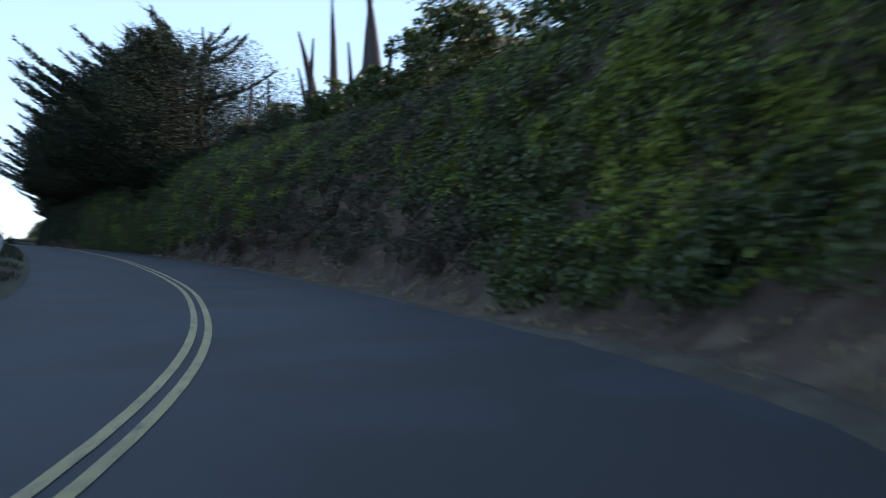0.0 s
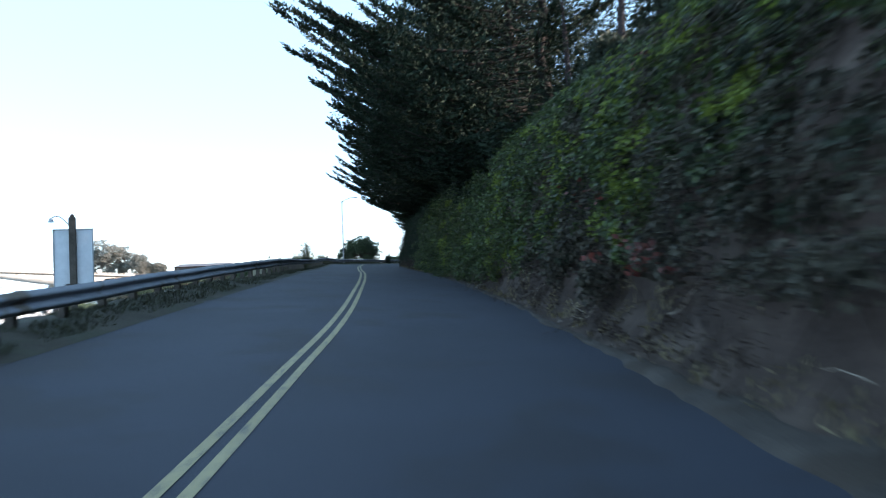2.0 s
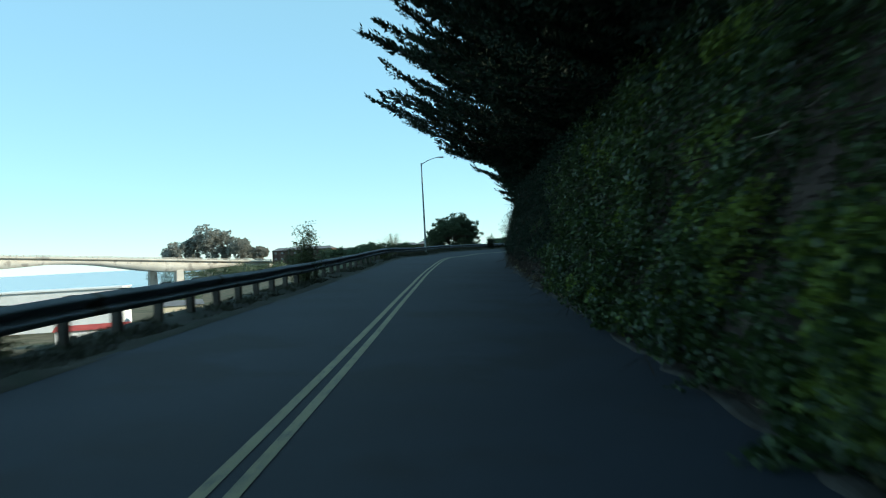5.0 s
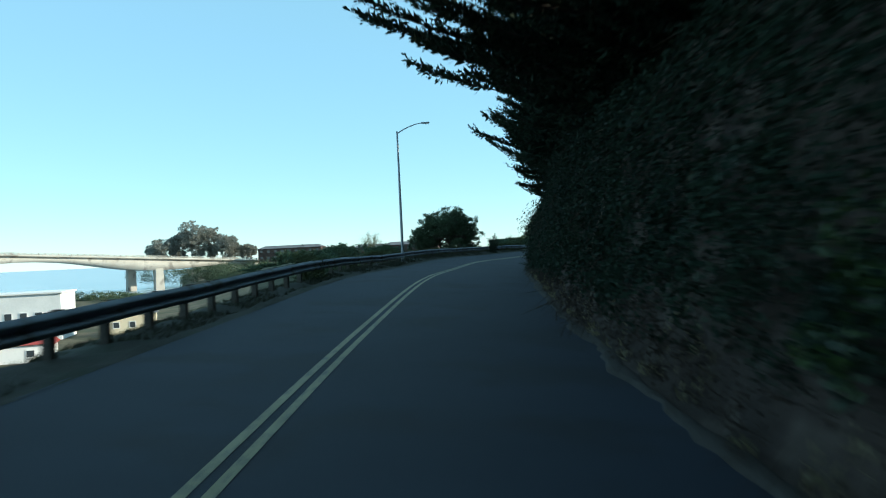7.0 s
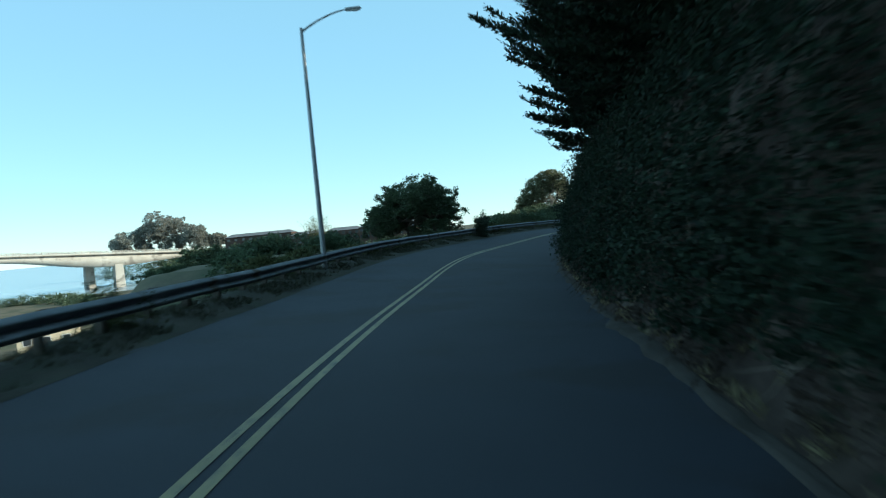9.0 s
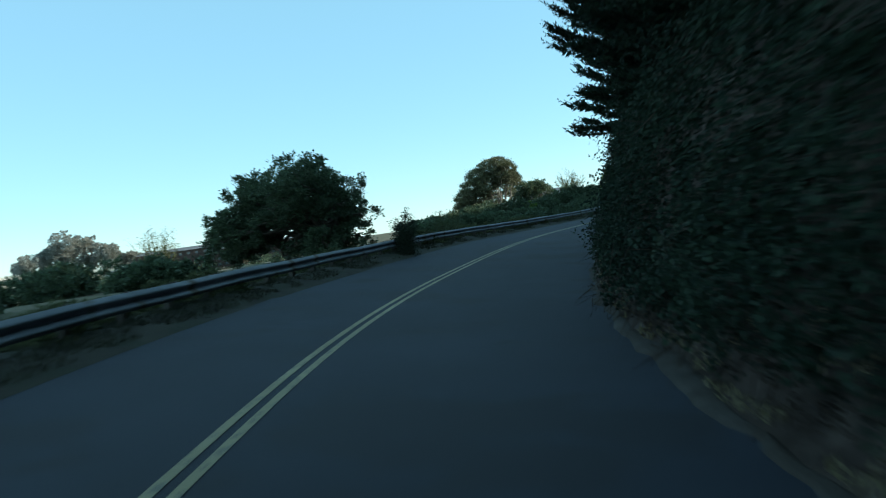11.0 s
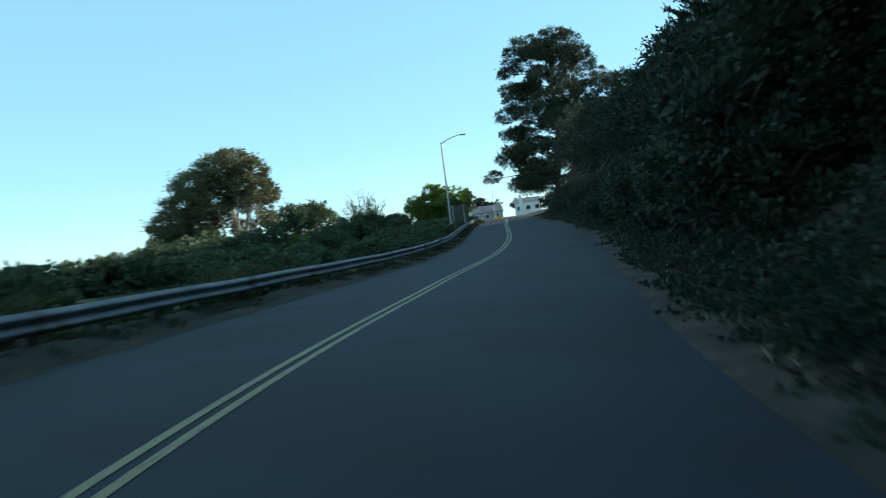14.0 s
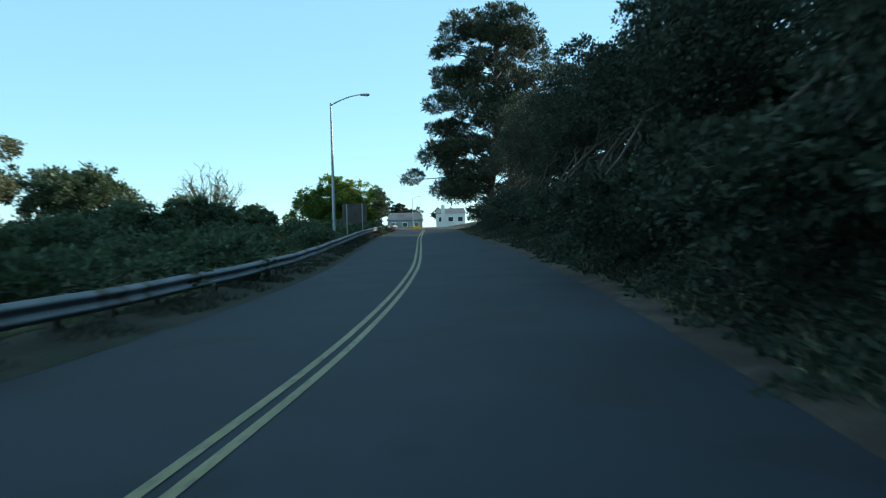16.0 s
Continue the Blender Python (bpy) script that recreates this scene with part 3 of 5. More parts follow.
HIGH = ((3.6, 4.3), (4.6, 3.0), (6.0, 2.7), (8.0, 2.7), (10.0, 2.6), (12.0, 3.0), (14.0, 4.4), (17.0, 6.5))
UPRIGHT = ((3.6, 4.3), (4.6, 2.9), (6.0, 2.2), (8.0, 1.5), (10.0, 1.2), (12.0, 1.8), (14.0, 3.6), (17.0, 6.5))


def cypress_reach(h, shape):
    """Metres to the right of the centre line that the tips reach at a height over the road."""
    return np.interp(h, [q[0] for q in shape], [q[1] for q in shape])


def cypress_meshes(seed, limbs, half, shape):
    g = np.random.default_rng(seed)
    wood, woodr, P, A, Ln = [], [], [], [], []
    for tx, ty, lean in ((0, 0, -1.2), (1.2, 1.6, 0.6), (0.6, -2.2, -0.4)):
        wood.append(branch_to((tx, ty, -1.5), (tx + lean, ty * 1.3, 9.2), 8, 0, 0.04))
        woodr.append(np.linspace(0.34, 0.07, 8))
    for k in range(limbs):
        h = g.uniform(3.7, 16.5)
        y = g.uniform(-half, half) * (1.0 - 0.35 * max(0, h - 11) / 6)
        road_side = g.random() < 0.74
        if road_side:
            fill = 1.06 - 0.55 * g.random() ** 1.5
            x = 7.0 + (cypress_reach(h, shape) - 7.0 + 0.7 * math.sin(y * 1.9 + seed) + 0.45 * g.normal()) * fill
        else:
            x = 7.0 + g.uniform(0, 4.5)
        tip = np.array([x - 7.0, y, h - 6.5])
        foot = np.array([g.uniform(-0.6, 1.2), y * 0.35, np.clip(tip[2] - g.uniform(0.3, 2.2), -0.8, 8.0)])
        n = 9
        t = np.linspace(0, 1, n)[:, None]
        p = foot + (tip - foot) * t
        L = np.linalg.norm(tip - foot)
        p[:, 2] += (-0.10 * L * np.sin(np.pi * t) + 0.05 * L * t**3)[:, 0]
        wood.append(p)
        woodr.append(np.linspace(0.012 + 0.006 * L, 0.008, n))
        along = unit(np.gradient(p, axis=0))
        m = int(12 + 6 * L)
        at = g.uniform(0.22, 1.0, m) ** 0.75
        i = np.minimum((at * (n - 1)).astype(int), n - 2)
        f = (at * (n - 1) - i)[:, None]
        q = p[i] * (1 - f) + p[i + 1] * f
        d = along[i]
        sidew = unit(np.cross(d, [0, 0, 1.0])) * g.choice([-1, 1], m)[:, None]
        bd = unit(d * 0.9 + sidew * g.uniform(0.1, 0.9, (m, 1)) * (1.25 - at[:, None]) + np.array([0, 0, 1.0]) * g.uniform(-0.1, 0.45, (m, 1)))
        bl = g.uniform(0.35, 0.9, m) * (1.15 - 0.55 * at)
        per = 9
        s = (np.arange(per) / per)[None, :, None]
        curl = np.array([0, 0, 0.22]) * s**2 * bl[:, None, None]
        pos = q[:, None] + bd[:, None] * bl[:, None, None] * s + curl
        nd = bd[:, None] * 0.9 + g.normal(size=(m, per, 3)) * 0.42
        P.append(pos.reshape(-1, 3))
        A.append(nd.reshape(-1, 3))
        Ln.append((g.uniform(0.14, 0.27, (m, per)) * (1.15 - 0.5 * s[..., 0])).reshape(-1))
        if road_side:                      # upturned finger-like sprays at the limb's end
            m, per2 = 5, 30
            at = g.uniform(0.72, 1.0, m)
            i = np.minimum((at * (n - 1)).astype(int), n - 2)
            bd = unit(along[i] * 0.7 + [-0.75, 0, 0.05] + g.normal(size=(m, 3)) * [0.15, 0.4, 0.12])
            bl = g.uniform(0.6, 1.35, m)
            s2 = np.linspace(0, 1, per2)[None, :, None]
            pos2 = p[i][:, None] + bd[:, None] * bl[:, None, None] * s2 + np.array([0, 0, 0.22]) * s2**2.2 * bl[:, None, None]
            for j in range(m):
                wood.append(pos2[j, ::9])
                woodr.append(np.linspace(0.016, 0.005, 4))
            rough2 = g.normal(size=(m, per2, 3))
            P.append((pos2 + rough2 * 0.05 * (1.1 - s2)).reshape(-1, 3))
            A.append((bd[:, None] * 1.1 + rough2 * 0.6 + [0, 0, 0.25]).reshape(-1, 3))
            Ln.append((g.uniform(0.11, 0.24, (m, per2)) * (1.2 - 0.6 * s2[..., 0])).reshape(-1))
    P, A, Ln = np.concatenate(P), np.concatenate(A), np.concatenate(Ln)
    lv, lf = leaf_cloud(P, A, Ln, Ln * 0.20)
    # the dense dark inside of the crown
    k = 46000
    h = g.uniform(4.6, 14.5, k)
    x = 7.0 + (cypress_reach(h, shape) - 7.0) * g.uniform(-0.75, 0.70, k)
    c = np.stack([x - 7.0, g.uniform(-half, half, k) * 0.95, h - 6.5], 1)
    iv, if_ = leaf_cloud(c, g.normal(size=(k, 3)) + [-0.6, 0, 0.2], g.uniform(0.16, 0.34, k), g.uniform(0.022, 0.045, k))
    wv, wf = tubes(wood, woodr, 5)
    return np_mesh("trunk", wv, wf, DARK_BARK, True), np_mesh("crown", np.concatenate([lv, iv]), np.concatenate([lf, if_ + len(lv)]), CYPRESS)


kinds = [cypress_meshes(11, 170, 6.5, SPREADING), cypress_meshes(12, 170, 6.5, SPREADING), cypress_meshes(13, 160, 6.5, UPRIGHT), cypress_meshes(14, 160, 6.5, UPRIGHT), cypress_meshes(15, 150, 6.5, HIGH), cypress_meshes(16, 170, 6.5, NEAR)]
CYPRESS_ROW = ((88.5, 5, 0.6), (99, 5, 1.0), (109, 1, 1.5), (120, 1, 2.1), (131, 0, 0.8), (145, 2, 1.5), (157, 3, 1.4), (169, 2, 1.5), (181, 4, 2.4), (192, 4, 2.4), (204, 4, 1.3), (236, 3, 7.6))
for u, k, back in CYPRESS_ROW:
    ob = thing("cypress_tree", plant(u, 7.0 + back, 5.8 if u < 90 else 6.5), "dark green cypress leaning out from the bank over the road", "tree", "cypresses above the road")
    part("trunk", kinds[k][0], ob)
    part("crown", kinds[k][1], ob)

# ivy, brambles and shrubs that cover the bank
def leaf_cover(name, n, u_lo, u_hi, v_lo, v_hi, keep, mat, length, width, out, label, seed, hang=-0.15):
    g = np.random.default_rng(seed)
    u, v = g.uniform(u_lo, u_hi, n), g.uniform(v_lo, v_hi, n)
    patch = wobble(u, v * 0.9, 2.1, seed) + 0.6 * wobble(u, v * 0.9, 0.7, seed + 1.0)
    lump = np.clip(wobble(u, v * 1.2, 1.15, 77.0) + 0.45 * wobble(u, v * 1.2, 0.45, 78.0) + 0.1, 0, 1)
    ok = keep(u, v, patch)
    u, v, patch = u[ok], v[ok], patch[ok]
    bulge = (np.clip(0.25 + 0.7 * patch, 0.02, 1.3) + 1.5 * lump[ok]) * out
    p = bank_point(u, v, bulge * g.uniform(0.5, 1.0, len(u)))
    r = frame_at(u)[2]
    a = np.concatenate([-r, np.zeros((len(u), 1))], 1) * 0.7 + g.normal(size=(len(u), 3)) * 0.8 + [0, 0, hang]
    s = g.uniform(0.6, 1.35, len(u))
    lv, lf = leaf_cloud(p, a, length * s, width * s)
    return tagged(new(name, np_mesh(name, lv, lf, mat)), label, "ivy", kind="stuff")


def ivy_keep(u, v, patch):
    foot = np.interp(u, [20, 26, 34, 37, 43, 46, 50, 53, 61, 65, 70, 76, 84, 100, 108, 114, 138, 150, 200], [2.6, 3.2, 3.2, 1.8, 1.8, 3.3, 3.8, 4.2, 4.0, 3.1, 2.9, 2.4, 1.4, 1.1, 1.4, 2.4, 2.2, 1.9, 2.0])
    foot = foot + 0.9 * wobble(u, u * 0, 1.6, 40.0)
    thin = np.interp(u, [20, 46, 60, 74, 104, 116, 200], [0.2, 0.1, 0.0, 0.35, 0.35, 0.15, 0.1])
    return (v > foot + patch * 0.9) & (patch + thin > -0.5)


leaf_cover("ivy", 300000, 24, 116, 0.8, 6.6, ivy_keep, IVY, 0.085, 0.034, 0.6, "dense green ivy hanging down the road bank", 21)
leaf_cover("ivy", 80000, 24, 73, 1.6, 6.6, lambda u, v, patch: ivy_keep(u, v, patch) & (patch > 0.22), FRESH, 0.085, 0.034, 0.75, "fresh bright green ivy trails on the road bank", 26, -0.5)


def clump_cover(name, clumps, per, span, keep, mat, radius, length, label, seed):
    """Rounded puffs of leaves that stand out from the bank, with dark gaps between; span: (u from, u to, v from, v to)."""
    g = np.random.default_rng(seed)
    u, v = g.uniform(span[0], span[1], clumps), g.uniform(span[2], span[3], clumps)
    ok = keep(u, v, wobble(u, v * 0.9, 2.1, seed) + 0.6 * wobble(u, v * 0.9, 0.7, seed + 1.0))
    u, v = u[ok], v[ok]
    k = len(u)
    r = g.uniform(*radius, k)
    c = bank_point(u, v, g.uniform(0.0, 0.30, k))
    out = unit(np.concatenate([-frame_at(u)[2] * 0.9, np.full((k, 1), 0.45)], 1))
    d = unit(g.normal(size=(k, per, 3)) + out[:, None] * 0.95)
    p = c[:, None] + d * r[:, None, None] * g.uniform(0.72, 1.08, (k, per, 1)) * [1, 1, 0.8]
    a = d * 0.5 + g.normal(size=(k, per, 3)) * 0.6 + [0, 0, -0.55]
    size = length * g.uniform(0.6, 1.3, k * per)
    lv, lf = leaf_cloud(p.reshape(-1, 3), a.reshape(-1, 3), size, size * 0.40)
    return tagged(new(name, np_mesh(name, lv, lf, mat)), label, "ivy", kind="stuff")


def zone(u, v):
    """Where the fresh growth stands in broad patches."""
    return wobble(u, v * 0.8, 3.4, 200.0) + 0.35 * wobble(u, v * 0.8, 1.2, 201.0)


def gappy(u, v, patch):
    return ivy_keep(u, v, patch) & (wobble(u, v, 1.5, 210.0) > -0.16)


clump_cover("ivy", 900, 150, (24, 51, 1.4, 6.8), gappy, IVY, (0.22, 0.60), 0.085, "rounded clumps of green ivy bulging from the bank", 91)
clump_cover("ivy", 800, 150, (26, 50, 1.8, 6.8), lambda u, v, patch: gappy(u, v, patch) & (zone(u, v) > 0.0), FRESH, (0.18, 0.46), 0.085, "fresh bright green ivy clumps on the bank", 92)
clump_cover("ivy", 1100, 120, (61, 118, 1.2, 6.8), gappy, IVY, (0.22, 0.55), 0.085, "rounded clumps of green ivy bulging from the bank", 93)
clump_cover("ivy", 950, 120, (61, 112, 1.4, 6.8), lambda u, v, patch: gappy(u, v, patch) & (zone(u, v) > -0.04), FRESH, (0.16, 0.42), 0.08, "fresh yellow-green ivy clumps on the bank", 94)
tangled = lambda u, v, patch: v > 2.5 + 1.0 * patch
clump_cover("tangled_vine", 900, 110, (43, 72, 2.0, 6.6), tangled, TANGLE, (0.14, 0.40), 0.085, "tangled dull olive-brown vine over the bare bank", 95)
clump_cover("tangled_vine", 300, 110, (45, 70, 2.6, 6.6), lambda u, v, patch: tangled(u, v, patch) & (patch > 0.0), BROAD, (0.14, 0.36), 0.085, "dull dark green vine patches over the bare bank", 96)
# the dark cypress leaf colour puts the overhanging trees' shade into this undergrowth
clump_cover("undergrowth", 2600, 80, (112, 208, 1.5, 7.0), ivy_keep, CYPRESS, (0.18, 0.55), 0.075, "leaf clumps on the road bank, coloured dark for the canopy's shade", 97)
clump_cover("undergrowth", 420, 80, (112, 208, 2.2, 6.8), lambda u, v, patch: gappy(u, v, patch) & (zone(u, v) > 0.05), BROAD, (0.16, 0.40), 0.075, "dull green clumps on the shaded road bank", 98)
leaf_cover("red_creeper", 26000, 48, 66, 2.6, 5.6, lambda u, v, patch: patch > 0.62, REDLEAF, 0.085, 0.034, 1.0, "small patches of red-leaved creeper in the ivy", 28)
leaf_cover("undergrowth", 240000, 112, 214, 1.2, 6.4, ivy_keep, CYPRESS, 0.07, 0.022, 0.8, "undergrowth on the road bank, coloured dark for the canopy's shade", 22)


def dead_keep(u, v, patch):
    bare = np.interp(u, [24, 30, 48, 54, 62, 70, 80, 104, 112, 200], [0.0, 0.0, 0.0, 0.15, 0.15, 0.0, -0.2, -0.2, 0.2, 0.2])
    return (patch + bare > -0.05) & (v > 1.0 + 0.5 * patch)


leaf_cover("dead_undergrowth", 120000, 60, 206, 0.9, 5.6, dead_keep, DEAD_LEAF, 0.065, 0.016, 0.42, "brown dead leaves and dry stems on the bank", 23)
leaf_cover("hanging_stems", 15000, 24, 206, 1.2, 5.6, lambda u, v, patch: patch > -0.15, DEAD_LEAF, 0.75, 0.007, 0.55, "thin dry stems and roots hanging down the bank", 24, -1.6)
leaf_cover("undergrowth", 170000, 200, 330, 0.8, 6.0, lambda u, v, patch: patch + 0.5 * np.clip(v - 1.2, -1, 0.4) > -0.45, BROAD, 0.12, 0.036, 0.6, "dark undergrowth on the shaded slope", 29)
leaf_cover("dead_undergrowth", 50000, 200, 330, 0.9, 4.0, lambda u, v, patch: patch > -0.2, DEAD_LEAF, 0.14, 0.03, 0.3, "brown dead leaves and litter on the slope", 30)

# ---- trees and shrubs beyond the guard rail ----
def ground_pose(x, y, sink=0.2, turn=0.0):
    return pose(x, y, float(ground_height(np.array([x]), np.array([y]))[0]) - sink, 0, 0, turn)


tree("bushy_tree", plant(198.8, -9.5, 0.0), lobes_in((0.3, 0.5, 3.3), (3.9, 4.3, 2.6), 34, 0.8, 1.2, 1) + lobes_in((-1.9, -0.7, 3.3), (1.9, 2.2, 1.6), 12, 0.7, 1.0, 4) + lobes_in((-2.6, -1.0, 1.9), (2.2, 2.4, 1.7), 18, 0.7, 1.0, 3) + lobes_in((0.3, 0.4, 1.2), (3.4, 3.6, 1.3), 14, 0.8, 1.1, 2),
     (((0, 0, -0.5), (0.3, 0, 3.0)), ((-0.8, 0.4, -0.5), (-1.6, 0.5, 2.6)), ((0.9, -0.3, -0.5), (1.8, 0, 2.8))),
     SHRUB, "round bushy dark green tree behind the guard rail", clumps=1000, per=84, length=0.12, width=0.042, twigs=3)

WIND_LOBES = [((-3.6, 0, 2.2), (1.0, 1.2, 0.7)), ((-2.9, 0.6, 2.9), (1.1, 1.2, 0.8)), ((-2.2, -0.5, 3.6), (1.2, 1.3, 0.8)), ((-1.3, 0.3, 4.2), (1.2, 1.3, 0.9)),
              ((-0.4, -0.4, 4.9), (1.2, 1.3, 0.9)), ((0.6, 0.4, 5.4), (1.2, 1.3, 0.9)), ((1.6, -0.2, 5.5), (1.1, 1.2, 0.8)), ((2.5, 0.2, 5.0), (0.9, 1.1, 0.8)),
              ((-2.3, 0.2, 2.4), (1.2, 1.2, 0.7)), ((-1.0, 0, 3.2), (1.3, 1.2, 0.9)), ((0.2, -0.3, 4.0), (1.2, 1.2, 0.9)), ((2.8, 0, 4.0), (0.9, 1.0, 0.7)),
              ((3.4, 0.3, 3.0), (0.9, 0.9, 0.6)), ((2.2, 0.4, 2.6), (1.0, 1.0, 0.6)), ((-2.8, -0.4, 1.6), (1.2, 1.2, 0.7)), ((-1.4, 0.3, 2.2), (1.2, 1.2, 0.7)), ((3.6, -0.2, 2.1), (0.8, 0.9, 0.4)), ((1.6, 0.2, 4.2), (0.9, 1.0, 0.7)),
              ((-3.4, 0, 1.1), (1.1, 1.2, 0.8)), ((-2.2, 0.3, 1.1), (1.2, 1.2, 0.8)), ((-1.0, 0, 1.3), (1.1, 1.2, 0.8)), ((2.4, 2.6, 3.9), (0.8, 1.0, 0.5)), ((2.6, 3.2, 2.9), (0.8, 0.9, 0.5)), ((2.3, 2.4, 1.9), (0.8, 0.9, 0.5))]
tree("windswept_tree", plant(245.5, -15.9, 0.7), [((x + (0.3 if x < -2 else 0), y, z + (0.26 * (x - 1.2) if x < 1.2 else 0)), r) for (x, y, z), r in WIND_LOBES if not (x > 1.4 and z < 3.2)], (((0.9, 0, -0.6), (0.6, 0, 3.6)), ((1.2, 0.3, -0.6), (1.7, 0.2, 4.2)), ((0.6, -0.2, -0.6), (-1.2, 0, 2.4)), ((1.5, 0, -0.6), (2.6, 0, 4.0)), ((1.3, -0.3, -0.6), (2.1, -0.5, 4.6)), ((1.7, 0.2, -0.6), (3.0, 0.3, 3.6)), ((1.0, 0.4, -0.6), (1.1, 0.8, 4.0)), ((0.8, 0.1, -0.6), (-0.1, 0.5, 3.2))),
     OLIVE, "windswept olive-green tree with bare pale lower limbs", clumps=1150, per=70, length=0.125, width=0.042, bark=PALE_BARK, radius=0.11, twigs=9)
tree("small_tree", plant(263.5, -19.6, 0.5), [((1.3, 0.8, 4.7), (0.9, 1.0, 0.5)), ((0.4, 0.0, 4.0), (0.9, 1.0, 0.6)), ((-1.0, 0.0, 4.5), (1.0, 1.0, 0.6)), ((1.3, 0.8, 2.9), (0.8, 0.9, 0.5)), ((-0.4, 0.0, 2.4), (1.0, 1.0, 0.6)), ((-1.9, 0.0, 3.3), (0.9, 1.0, 0.6)), ((0.2, 0.0, 1.2), (1.4, 1.2, 0.7))],
     (((0, 0, -0.6), (0.2, 0, 3.6)), ((0.3, 0.2, -0.6), (1.0, 0.5, 3.4))), OLIVE, "slender olive-green tree with a thin airy crown", clumps=300, per=56, length=0.13, width=0.042, bark=PALE_BARK, radius=0.10, twigs=6)
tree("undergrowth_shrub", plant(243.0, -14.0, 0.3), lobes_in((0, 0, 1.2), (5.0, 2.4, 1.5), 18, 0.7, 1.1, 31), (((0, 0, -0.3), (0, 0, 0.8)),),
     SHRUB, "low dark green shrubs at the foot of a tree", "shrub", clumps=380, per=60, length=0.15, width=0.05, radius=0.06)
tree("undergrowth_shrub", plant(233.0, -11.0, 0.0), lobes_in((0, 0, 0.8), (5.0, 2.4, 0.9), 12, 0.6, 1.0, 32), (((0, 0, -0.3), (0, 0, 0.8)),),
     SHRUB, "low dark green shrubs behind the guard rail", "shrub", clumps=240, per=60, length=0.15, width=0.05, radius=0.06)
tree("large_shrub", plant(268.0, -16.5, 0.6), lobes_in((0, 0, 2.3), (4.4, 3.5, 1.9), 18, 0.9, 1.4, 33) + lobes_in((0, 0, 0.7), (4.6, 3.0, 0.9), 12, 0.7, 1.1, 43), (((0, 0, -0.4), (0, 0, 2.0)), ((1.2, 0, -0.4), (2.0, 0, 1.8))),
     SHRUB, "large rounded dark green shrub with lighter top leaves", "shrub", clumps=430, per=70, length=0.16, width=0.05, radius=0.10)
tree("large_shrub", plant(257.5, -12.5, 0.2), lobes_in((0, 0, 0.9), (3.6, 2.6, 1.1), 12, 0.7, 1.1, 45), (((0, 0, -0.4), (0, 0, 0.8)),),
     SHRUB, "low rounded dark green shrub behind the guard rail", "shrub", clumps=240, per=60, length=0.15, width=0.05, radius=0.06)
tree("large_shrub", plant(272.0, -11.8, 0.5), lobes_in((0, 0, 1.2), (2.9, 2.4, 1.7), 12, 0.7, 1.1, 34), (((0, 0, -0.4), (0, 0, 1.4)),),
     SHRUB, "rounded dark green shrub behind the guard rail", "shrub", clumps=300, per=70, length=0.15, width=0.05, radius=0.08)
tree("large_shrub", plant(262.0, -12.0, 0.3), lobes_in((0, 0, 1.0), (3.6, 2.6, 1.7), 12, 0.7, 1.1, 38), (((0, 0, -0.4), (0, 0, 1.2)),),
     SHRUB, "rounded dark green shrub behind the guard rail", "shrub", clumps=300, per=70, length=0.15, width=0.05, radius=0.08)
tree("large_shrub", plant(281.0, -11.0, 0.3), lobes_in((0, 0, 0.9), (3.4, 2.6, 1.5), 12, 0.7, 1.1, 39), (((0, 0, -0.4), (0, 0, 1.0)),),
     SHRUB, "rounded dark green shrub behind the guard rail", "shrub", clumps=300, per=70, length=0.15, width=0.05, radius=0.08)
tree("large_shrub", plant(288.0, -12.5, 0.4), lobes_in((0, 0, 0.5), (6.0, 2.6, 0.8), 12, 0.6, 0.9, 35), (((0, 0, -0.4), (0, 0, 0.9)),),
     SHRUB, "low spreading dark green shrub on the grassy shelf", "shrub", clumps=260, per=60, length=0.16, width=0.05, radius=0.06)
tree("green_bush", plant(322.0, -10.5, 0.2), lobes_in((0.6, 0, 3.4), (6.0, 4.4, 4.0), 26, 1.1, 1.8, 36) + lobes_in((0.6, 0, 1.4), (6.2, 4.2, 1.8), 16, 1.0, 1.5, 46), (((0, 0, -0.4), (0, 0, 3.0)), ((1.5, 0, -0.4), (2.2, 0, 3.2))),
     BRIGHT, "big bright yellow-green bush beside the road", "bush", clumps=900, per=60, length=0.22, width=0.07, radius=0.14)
tree("small_tree", plant(350.0, -6.4, 0.2), lobes_in((0, 0, 4.4), (2.5, 2.2, 3.4), 14, 0.8, 1.2, 37), (((0, 0, -0.4), (0, 0, 5.0)),),
     SHRUB, "small dark upright tree by the crest of the road", clumps=240, per=60, length=0.20, width=0.06, radius=0.16)


